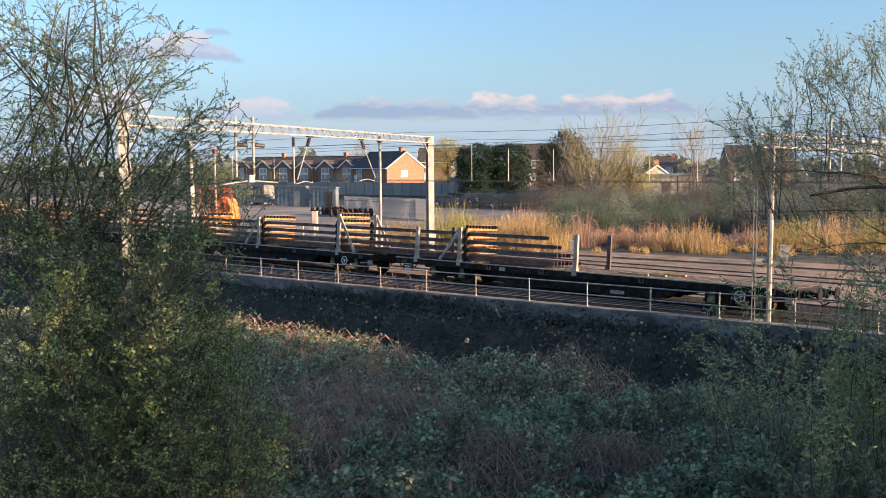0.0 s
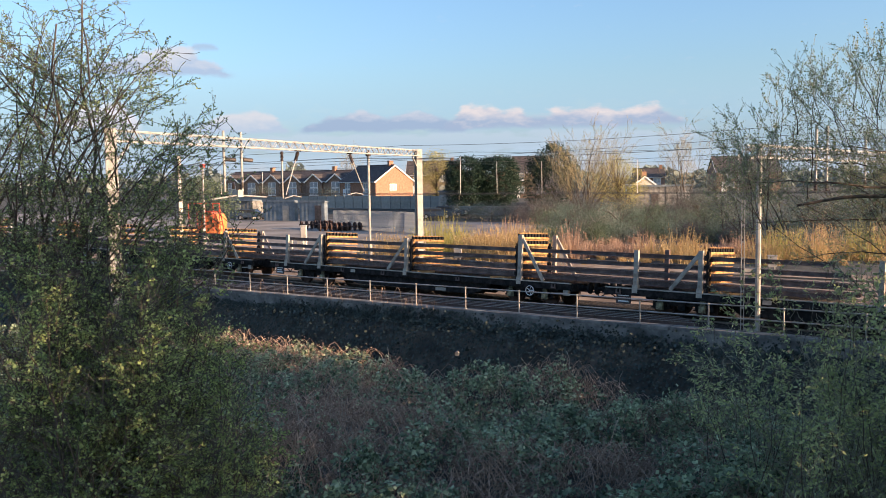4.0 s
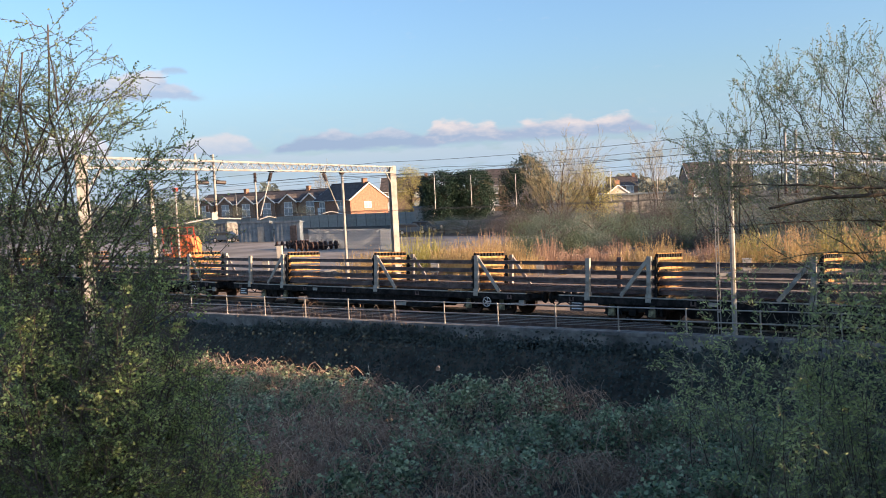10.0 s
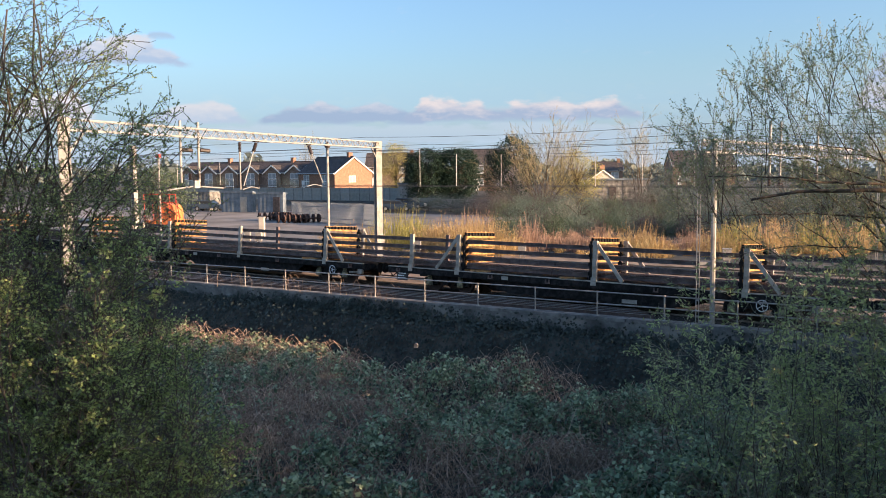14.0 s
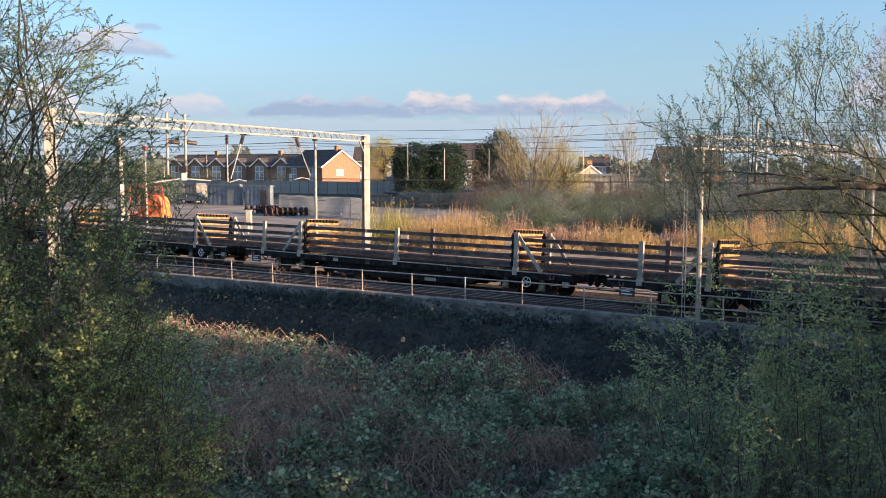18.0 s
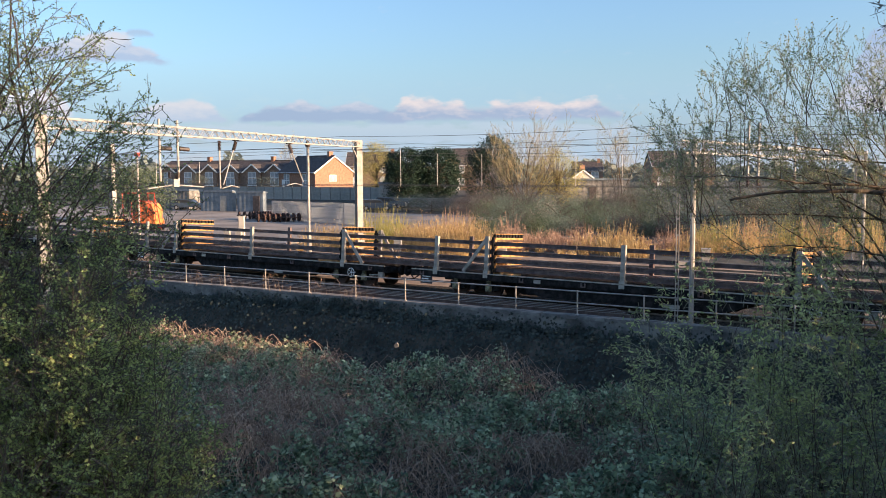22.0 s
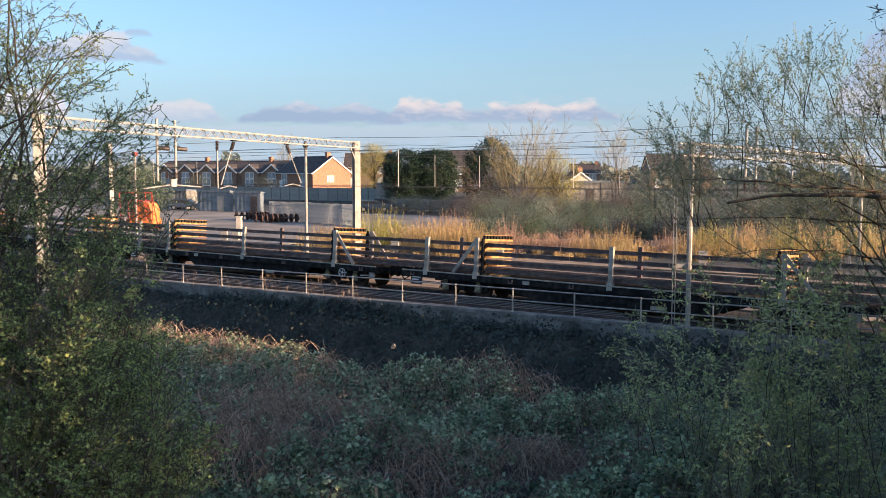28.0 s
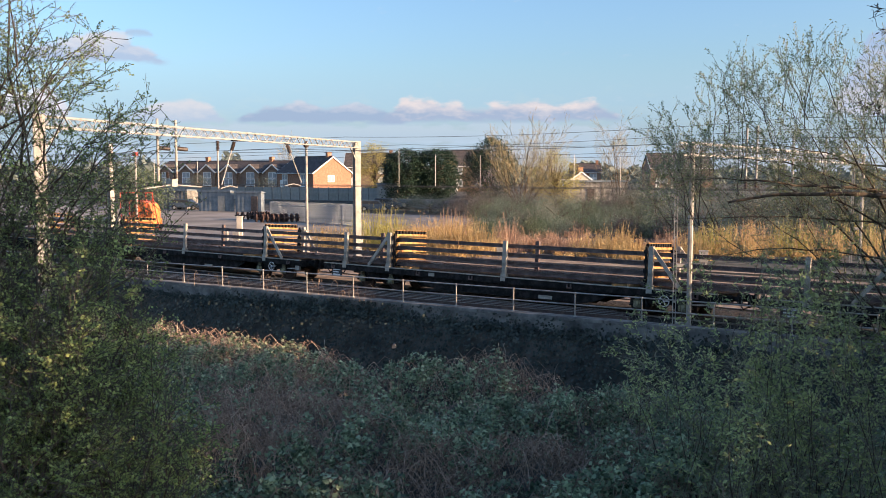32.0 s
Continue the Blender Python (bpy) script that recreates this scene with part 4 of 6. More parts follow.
# ---- the depot yard ----


def make_wheel_pile():
    wm = shared("loose_wheelset", wheel_geo, M_RUSTWHEEL)
    rng = random.Random(3)
    for row in range(2):
        for i in range(9 - 3 * row):
            q = ray_place(432 + 9.5 * i + row * 34, 97 - row * 5)
            x, y = q.x, q.y
            solid("wheelset", wm, M_RUSTWHEEL, "rusty spare railway wheelset standing in the yard", "wheelset", group="spare wheelsets", m=pose(x, y, 0.45, 0, 0, -30 + rng.uniform(-6, 6)))


make_wheel_pile()


def make_cabinet():
    c = thing("relay_cabinet", "pale trackside equipment cabinet", "cabinet", pose(-49.3, 52.15, -0.04, 0, 0, 28))
    part("body", Geo().box(-0.21, -0.2, 0.12, 0.21, 0.2, 1.7), M_RENDER, c, "pale painted body")
    part("door", Geo().box(-0.18, -0.22, 0.2, 0.18, -0.2, 1.62), M_RENDER, c)
    part("lid", Geo().box(-0.24, -0.24, 1.7, 0.24, 0.23, 1.76), M_RENDER, c)
    part("plinth", Geo().box(-0.23, -0.22, 0, 0.23, 0.22, 0.12), M_CONC, c)


make_cabinet()


def make_box_cluster():
    for x, y, h in ((-46.3, 47.5, 1.0), (-45.6, 47.9, 1.0), (-34.6, 47.6, 0.9), (-31.6, 47.4, 0.8), (-24.6, 48.2, 0.75), (-12.8, 49.3, 0.9)):
        b = thing("location_box", "small pale lineside equipment box on legs", "box", pose(x, y, -0.05, 0, 0, 20), group="lineside boxes")
        part("case", Geo().box(-0.22, -0.15, h * 0.35, 0.22, 0.15, h).box(-0.25, -0.18, h, 0.25, 0.18, h + 0.04), M_WHITEMETAL, b)
        part("leg", Geo().box(-0.16, -0.03, 0, -0.1, 0.03, h * 0.35), M_STEEL, b)
        part("leg", Geo().box(0.1, -0.03, 0, 0.16, 0.03, h * 0.35), M_STEEL, b)


make_box_cluster()


def make_machine():
    q = ray_place(250, 80)
    e = thing("road_rail_machine", "orange road-rail access machine with a red guard frame", "machine", pose(q.x, q.y, 0.0, 0, 0, 22))
    for s in (-1, 1):
        tr = Geo().prism([(-1.5, 0.3), (-1.3, 0.05), (1.3, 0.05), (1.5, 0.3), (1.3, 0.65), (-1.3, 0.65)], "y", s * 0.95 - 0.2, s * 0.95 + 0.2)
        part("crawler_track", tr, M_BLACK, e, "black crawler track")
    part("chassis", Geo().box(-1.5, -0.9, 0.5, 1.5, 0.9, 1.0), M_ORANGE, e, "orange chassis")
    part("engine_cover", Geo().prism([(-0.3, 1.0), (1.35, 1.0), (1.4, 1.7), (1.15, 2.35), (0.5, 2.55), (-0.3, 2.3)], "y", -0.85, 0.85), M_ORANGE, e, "rounded orange engine cover")
    part("turret", Geo().lathe([(0.7, 1.0), (0.7, 1.25), (0.5, 1.3)], 18, pose(-0.8, 0, 0)), M_ORANGE, e)
    part("control_box", Geo().box(-1.9, -0.7, 1.0, -0.7, 0.7, 1.9).box(-1.95, -0.75, 1.9, -0.65, 0.75, 1.96), M_RENDER, e, "pale control box")
    for x in (-1.4, -0.6, 0.2, 1.0, 1.6):
        part("guard_post", Geo().tube([(x, -0.95, 0.9), (x - 0.05, -0.95, 3.3)], 0.04, 6, True), M_RED, e, "red guard post")
    for z in (2.6, 3.3):
        part("guard_rail", Geo().tube([(-1.4, -0.95, z), (1.6, -0.95, z)], 0.04, 6, True), M_RED, e, "red guard rail")
    part("ladder", Geo().beam((1.6, -0.9, 0.4), (2.05, -0.9, 0.2), 0.05, 0.05).beam((1.55, -0.95, 3.2), (2.1, -0.95, 0.1), 0.06, 0.06), M_RED, e, "slanting red ladder rail")


make_machine()


def make_car():
    c = thing("estate_car", "dark blue estate car parked in the yard", "car", pose(-92.0, 87.2, 0.0, 0, 0, 22))
    prof = [(-2.2, 0.35), (2.2, 0.35), (2.25, 0.7), (1.95, 0.85), (1.05, 0.95), (0.45, 1.4), (-1.75, 1.45), (-2.2, 0.95)]
    part("body", Geo().prism(prof, "y", -0.85, 0.85), M_CARBLUE, c, "dark blue bodywork")
    for s in (-1, 1):
        part("side_window", Geo().prism([(-1.8, 1.0), (0.85, 1.0), (0.4, 1.33), (-1.65, 1.37)], "y", s * 0.86 - 0.01, s * 0.86 + 0.01), M_GLASS, c)
        for x in (-1.35, 1.35):
            w = part("wheel", Geo().lathe([(0.2, -0.1), (0.32, -0.1), (0.33, 0), (0.32, 0.1), (0.2, 0.1)], 18, pose(0, 0, 0, 90)), M_RUBBER, c, "black tyre", pose(x, s * 0.8, 0.33))
            part("rim", Geo().lathe([(0.05, -0.11), (0.2, -0.1), (0.2, 0.1), (0.05, 0.11)], 12, pose(0, 0, 0, 90)), M_STEEL, w, "silver rim")
    part("windscreen", Geo().beam((1.06, 0, 0.97), (0.47, 0, 1.38), 1.4, 0.02), M_GLASS, c)
    part("headlight", Geo().box(2.1, -0.8, 0.62, 2.24, -0.45, 0.76), M_WHITE, c)
    part("headlight", Geo().box(2.1, 0.45, 0.62, 2.24, 0.8, 0.76), M_WHITE, c)


make_car()
_car = [o for o in scene.objects if o.name.startswith("estate_car")][0]
for _x, _d, _a in ((664, 118, 30), (690, 121, 12)):
    _p = ray_place(_x, _d)
    tagged(copy_thing(_car, pose(_p.x, _p.y, float(ground_z(_p.x, _p.y)) + 0.0, 0, 0, _a)), "dark car parked behind the scrub at the yard edge")
def make_sheds():
    def shed(x0, x1, depth, h, material, label, roof=0.25, turn=12.0, deep=2.6, door=None):
        a, b = ray_place(x0, depth), ray_place(x1, depth)
        L = (b - a).length
        s = thing("shed", label, "shed", Matrix.Translation((a.x, a.y, float(ground_z(a.x, a.y)) - 0.05 if a.y > 92 else 0.0)) @ pose(0, 0, 0, 0, 0, turn), group="yard sheds")
        g = Geo()
        n = max(6, int(L / 0.3))
        out = []
        for i in range(n + 1):
            out += [(L * i / n, 0.0 if i % 2 else 0.025)]
        out += [(L, deep), (0, deep)]
        g.prism(out, "z", 0, h)
        part("wall", g, material, s)
        part("roof", Geo().prism([(-0.15, h), (deep + 0.15, h), (deep + 0.15, h + roof * 0.3), (-0.15, h + roof)], "x", -0.15, L + 0.15), M_BLUEGREY, s, "flat sheet roof")
        part("door", Geo().box(L * 0.62, -0.05, 0, L * 0.62 + 0.95, 0.0, 2.0), door or M_FENCEW, s, "shut door")
    shed(352, 416, 118, 2.5, M_BLUEGREY, "blue-grey corrugated steel store in the yard", deep=0.9)
    shed(417, 468, 116, 2.4, M_BLUEGREY, "grey-blue sheet steel shed in the yard", deep=0.9, door=M_TILE)
    shed(250, 345, 126, 2.5, M_CONC, "long low grey building behind the yard")
    shed(668, 704, 128, 2.9, M_WHITEMETAL, "small pale garden shed beside a fence")
    shed(1000, 1062, 120, 2.9, M_CONC, "low grey garage with a flat roof", turn=28.0, door=M_TILE)
    shed(1064, 1110, 122, 2.6, M_CONC, "low grey outbuilding behind the scrub", turn=28.0)


make_sheds()


def make_palisade():
    f = thing("palisade_fence", "galvanised steel palisade fence round the yard", "fence")
    pale = Geo().prism([(-0.055, 0), (0.055, 0), (0.055, 1.9), (0.0, 2.05), (-0.055, 1.9)], "y", -0.012, 0.012).mesh("pale", M_PALISADE)
    runs = (((478, 96), (606, 88)), ((606, 88), (640, 84)))
    for (x0, d0), (x1, d1) in runs:
        a, b = ray_place(x0, d0), ray_place(x1, d1)
        n = int((b - a).length / 0.16)
        ang = math.degrees(math.atan2(b.y - a.y, b.x - a.x))
        for i in range(n):
            q = a.lerp(b, i / n)
            part("pale", pale, M_PALISADE, f, m=Matrix.Translation(q) @ pose(0, 0, 0, 0, 0, ang))
        g = Geo()
        for z in (0.4, 1.6):
            g.beam(a + Vector((0, 0, z)), b + Vector((0, 0, z)), 0.04, 0.05)
        part("cross_rail", g, M_PALISADE, f)


make_palisade()


def make_garden_fence():
    f = thing("garden_fence", "long weathered grey board fence behind the yard", "fence")
    runs = (((262, 158), (420, 146), 1.9), ((420, 146), (690, 131), 2.0), ((700, 122), (830, 116), 1.3))
    for (x0, d0), (x1, d1), h in runs:
        a, b = ray_place(x0, d0), ray_place(x1, d1)
        n = max(2, int((b - a).length / 1.85))
        ang = math.degrees(math.atan2(b.y - a.y, b.x - a.x))
        L = (b - a).length / n
        out = [(0.06 + k * (L - 0.12) / 12, -0.02 if k % 4 < 2 else 0.0) for k in range(13)] + [(L - 0.06, 0.03), (0.06, 0.03)]
        panel = Geo().prism(out, "z", 0.08, h)
        pm = panel.mesh("panel", M_FENCEW)
        post = Geo().box(-0.06, -0.06, 0, 0.06, 0.06, h + 0.12).mesh("post", M_CONC)
        for i in range(n):
            q = a.lerp(b, i / n)
            z = float(ground_z(q.x, q.y))
            m = Matrix.Translation((q.x, q.y, z)) @ pose(0, 0, 0, 0, 0, ang)
            part("panel", pm, M_FENCEW, f, m=m)
            part("post", post, M_CONC, f, m=m)


make_garden_fence()

# ---- houses ----


def window_on(parent, x, z, w, h, y=-0.02):
    """A white framed window on a front wall that faces -y."""
    wi = part("window", Geo().box(x - w / 2, y - 0.06, z, x + w / 2, y, z + 0.07).box(x - w / 2, y - 0.06, z + h - 0.07, x + w / 2, y, z + h)
              .box(x - w / 2, y - 0.06, z + 0.07, x - w / 2 + 0.07, y, z + h - 0.07).box(x + w / 2 - 0.07, y - 0.06, z + 0.07, x + w / 2, y, z + h - 0.07)
              .box(x - 0.04, y - 0.06, z + 0.07, x + 0.04, y, z + h - 0.07), M_WHITE, parent, "white window frame")
    part("pane", Geo().box(x - w / 2 + 0.07, y - 0.03, z + 0.07, x - 0.04, y - 0.01, z + h - 0.07), M_PANE, wi)
    part("pane", Geo().box(x + 0.04, y - 0.03, z + 0.07, x + w / 2 - 0.07, y - 0.01, z + h - 0.07), M_PANE, wi)
    part("sill", Geo().box(x - w / 2 - 0.06, y - 0.12, z - 0.07, x + w / 2 + 0.06, y, z), M_WHITE, wi)


def house(place, ang, w, d, eave, ridge, wall=None, roof=None, cross=True, chimney=True, gable_window=False, label="brick terraced house with a dark tiled roof and white windows"):
    """Front along x facing -y, from x 0 to w; ridge along x."""
    wall, roof = wall or M_BRICK, roof or M_TILE
    h = thing("house", label, "house", Matrix.Translation(place) @ pose(0, 0, 0, 0, 0, ang), group="houses behind the yard")
    part("wall", Geo().prism([(0, -0.5), (d, -0.5), (d, eave), (d / 2, ridge - 0.1), (0, eave)], "x", 0, w), wall, h)
    rg = Geo()
    k = (ridge - eave) / (d / 2)
    for s in (0, 1):
        y0, y1 = (-0.35, d / 2) if s == 0 else (d + 0.35, d / 2)
        z0, z1 = eave - 0.35 * k, ridge
        rg.prism([(y0, z0), (y1, z1), (y1, z1 + 0.16), (y0, z0 + 0.16)] if s == 0 else [(y0, z0 + 0.16), (y1, z1 + 0.16), (y1, z1), (y0, z0)], "x", -0.2, w + 0.2)
    part("roof", rg, roof, h)
    rt = Geo().tube([(-0.2, d / 2, ridge + 0.17), (w + 0.2, d / 2, ridge + 0.17)], 0.11, 6, True)
    part("ridge_tile", rt, roof, h)
    part("gutter", Geo().tube([(-0.2, -0.42, eave - 0.12), (w + 0.2, -0.42, eave - 0.12)], 0.06, 6, True), M_WHITE, h)
    for s in (-0.22, w + 0.22):
        bg = Geo().beam((s, -0.36, eave - 0.2), (s, d / 2, ridge + 0.05), 0.03, 0.2).beam((s, d + 0.36, eave - 0.2), (s, d / 2, ridge + 0.05), 0.03, 0.2)
        part("bargeboard", bg, M_WHITE, h, "white bargeboard")
    if cross:
        cx, cw, cr = w * 0.5, w * 0.72, eave + 1.2
        part("gable_wall", Geo().prism([(cx - cw / 2, 0), (cx + cw / 2, 0), (cx + cw / 2, eave - 0.1), (cx, cr), (cx - cw / 2, eave - 0.1)], "y", -0.5, 0.5), wall, h)
        gr = Geo()
        for s in (-1, 1):
            gr.prism([(cx + s * (cw / 2 + 0.3), eave - 0.32), (cx, cr + 0.05), (cx, cr + 0.2), (cx + s * (cw / 2 + 0.3), eave - 0.17)], "y", -0.75, d / 2 - 0.5)
        part("gable_roof", gr, roof, h)
        bg = Geo()
        for s in (-1, 1):
            bg.beam((cx + s * (cw / 2 + 0.35), -0.78, eave - 0.3), (cx, -0.78, cr + 0.12), 0.05, 0.24)
        part("bargeboard", bg, M_WHITE, h, "white bargeboard")
        window_on(h, cx, eave - 1.25, 1.8, 1.1, -0.52)
        window_on(h, cx, 0.9, 1.9, 1.3, -0.52)
    else:
        for f in (0.22, 0.74):
            window_on(h, w * f, eave - 1.5, 1.7, 1.2)
            window_on(h, w * f, 0.9, 1.7, 1.3)
    part("door", Geo().box(w * 0.08, -0.06, 0, w * 0.08 + 0.95, 0.0, 2.05), M_WHITE, h, "white front door")
    if chimney:
        part("chimney", Geo().box(w * 0.9 - 0.3, d / 2 - 0.45, ridge - 0.3, w * 0.9 + 0.3, d / 2 + 0.45, ridge + 0.9).box(w * 0.9 - 0.36, d / 2 - 0.5, ridge + 0.8, w * 0.9 + 0.36, d / 2 + 0.5, ridge + 0.95), M_BRICK, h)
    if gable_window:
        m = pose(w, 0, 0, 0, 0, 90)
        wi = part("window", Geo().box(-0.8, -0.05, 0, 0.8, 0.0, 0.08).box(-0.8, -0.05, 1.1, 0.8, 0, 1.2).box(-0.8, -0.05, 0.08, -0.72, 0, 1.1).box(0.72, -0.05, 0.08, 0.8, 0, 1.1).box(-0.04, -0.05, 0.08, 0.04, 0, 1.1), M_WHITE, h, "white window frame", pose(w + 0.003, d * 0.46, eave - 1.7, 0, 0, 90))
        part("pane", Geo().box(-0.72, -0.03, 0.08, -0.04, -0.01, 1.1), M_PANE, wi)
        part("pane", Geo().box(0.04, -0.03, 0.08, 0.72, -0.01, 1.1), M_PANE, wi)
    return h


def make_houses():
    ang = -14.0
    ux, uy = math.cos(radians(ang)), math.sin(radians(ang))
    apex = Vector((-101.5, 131.6))
    nx, ny = -uy, ux                                # to the back
    base = 1.5
    w, d = 11.0, 8.7
    corner = apex - Vector((ux, uy)) * w - Vector((nx, ny)) * d / 2
    house((corner.x, corner.y, base), ang, w, d, 4.9 - base, 7.7 - base, cross=False, gable_window=True, label="brick end house with a sunlit gable and dark tiled roof")
    start = ray_place(506, 171)
    ta = 9.0
    for i in range(6):
        q = start - Vector((math.cos(radians(ta)), math.sin(radians(ta)), 0)) * (4.95 * (i + 1))
        house((q.x, q.y, base), ta, 4.93, 8.0, 5.1 - base, 7.0 - base, wall=M_BROWNBRICK, cross=True, chimney=i in (1, 4))
    # farther roofs between the trees
    p = ray_place(994, 172)
    house((p.x, p.y, base), -48, 5.5, 3.6, 2.2, 3.5, wall=M_RENDER, roof=M_TILE, cross=False, label="cream rendered bungalow with a dark tiled roof")
    p = ray_place(1150, 205)
    house((p.x, p.y, base), 30, 14.0, 9.0, 4.4, 7.6, roof=M_TILE, wall=M_BROWNBRICK, cross=False, label="brick house with a broad dark roof among trees")
    p = ray_place(1010, 215)
    house((p.x, p.y, base), 25, 7.0, 9.0, 3.4, 5.3, roof=M_TILE, wall=M_BROWNBRICK, cross=False, label="distant brick houses with a red tiled roof")
    p = ray_place(796, 165)
    house((p.x, p.y, base), 25, 7.0, 8.0, 4.6, 7.4,  wall=M_BROWNBRICK,cross=False, chimney=False, label="narrow brick house between dark conifers")
    p = ray_place(610, 215)
    house((p.x, p.y, base), 30, 12.0, 9.0, 4.6, 7.8, roof=M_TILE, wall=M_BROWNBRICK, cross=False, label="distant brick house behind the terrace")


make_houses()

# ---- trees and bushes ----


def grow(rng, start, direction, length, radius, levels, kids, spread, lift, wiggle, seg, min_r, limbs, tips, inside):
    """One limb and, from it, its side limbs. limbs: list of (points, radii, level); tips: twig points for leaves."""
    n = max(3, int(length / seg))
    p, d = Vector(start), Vector(direction).normalized()
    pts, rad = [p.copy()], [radius]
    for i in range(n):
        d = (d + Vector((rng.gauss(0, wiggle), rng.gauss(0, wiggle), rng.gauss(0, wiggle) + lift))).normalized()
        p = p + d * (length / n)
        if i > 1 and not inside(p):
            break
        pts.append(p.copy())
        rad.append(max(min_r, radius * (1 - 0.75 * (i + 1) / n)))
    n = len(pts) - 1
    limbs.append((pts, rad, levels))
    if levels <= 1:
        tips.extend(pts[1:])
    if levels == 0:
        return
    k = kids[levels - 1]
    for j in range(k):
        f = 0.22 + 0.78 * (j + rng.random()) / k
        i = min(n - 1, int(f * n))
        base = pts[i].lerp(pts[i + 1], f * n - int(f * n) if i < n - 1 else 0.9)
        ax = (pts[i + 1] - pts[i]).normalized()
        side = Vector((rng.gauss(0, 1), rng.gauss(0, 1), rng.gauss(0, 0.8)))
        side = (side - ax * side.dot(ax)).normalized()
        dd = ax * math.cos(spread) + side * math.sin(spread)
        grow(rng, base, dd, length * rng.uniform(0.38, 0.62) * (1.15 - 0.5 * f), rad[i] * 0.55, levels - 1, kids, spread * rng.uniform(0.85, 1.15), lift, wiggle * 1.15, seg * 0.7, min_r, limbs, tips, inside)


def tree(name, label, foot, stems, seed, leaf, leaf_len, leaf_wid, per_tip, levels=4, kids=(5, 6, 6, 6), spread=0.8, lift=0.02, wiggle=0.12, seg=0.35, min_r=0.004, jitter=0.05, group="", category="tree", twig=None, sides=3, hull=None):
    """stems: list of (direction, length, radius) from the foot."""
    rng = random.Random(seed)
    npr = np.random.RandomState(seed)
    t = thing(name, label, category, Matrix.Translation(foot), group=group)
    limbs, tips = [], []

    def inside(p):
        """hull: middle, half width and half height of the crown's ragged outline."""
        if hull is None:
            return True
        (cx, cy, cz), hw, hh = hull
        q = Vector(((p.x - cx) / hw, (p.y - cy) / hw, (p.z - cz) / hh * (1.0 if p.z > cz else 0.5)))
        return q.length < 0.86 + 0.22 * noise.noise(p * 0.9) + rng.gauss(0, 0.06)
    for off, d, ln, r in stems:
        grow(rng, off, d, ln, r, levels, kids, spread, lift, wiggle, seg, min_r, limbs, tips, inside)
    trunk, tw = Geo(), Geo()
    for pts, rad, lev in limbs:
        (trunk if lev >= levels - 1 else tw).tube(pts, rad, 7 if lev == levels else (5 if lev == levels - 1 else sides))
    part("trunk", trunk, M_BARK, t, "grey-brown bark")
    part("crown", tw, twig or M_TWIG, t)
    if per_tip:
        c = np.array([tuple(p) for p in tips])
        c = np.repeat(c, per_tip, axis=0) if per_tip >= 1 else c[npr.rand(len(c)) < per_tip]
        c = c + npr.normal(size=c.shape) * jitter
        part("foliage", quads("foliage", blades(npr, c, leaf_len, leaf_wid), leaf), leaf, t, "small fresh leaves")
    return t


def fan(rng, n, lean, up, length, radius, spread=0.5, foot=0.4):
    out = []
    for i in range(n):
        d = Vector((lean[0] + rng.gauss(0, spread), lean[1] + rng.gauss(0, spread), up + rng.gauss(0, 0.15)))
        out.append(((rng.gauss(0, foot), rng.gauss(0, foot), 0), d, length * rng.uniform(0.75, 1.15), radius * rng.uniform(0.7, 1.1)))
    return out


def near_place(x, depth, dz=0.0):
    p = ray_place(x, depth)
    return (p.x, p.y, float(ground_z(p.x, p.y)) + dz)


R_ = random.Random(11)


def spot(x, y, depth):
    """A place on the ray through a point of the last view, at a depth along the level line of sight."""
    p = ray_place(x, depth)
    return Vector((p.x, p.y, EYE[2] - (y - 303) / 1600 * depth))


def limb(rng, a, b, bow, n, wander):
    """A gently wandering line from a to b that bows upwards by bow."""
    out = []
    w = Vector((0, 0, 0))
    for i in range(n + 1):
        f = i / n
        w = w + Vector((rng.gauss(0, wander), rng.gauss(0, wander), rng.gauss(0, wander)))
        out.append(a.lerp(b, f) + Vector((0, 0, bow * math.sin(math.pi * f))) + w * (f * (1.25 - f) * 2))
    return out


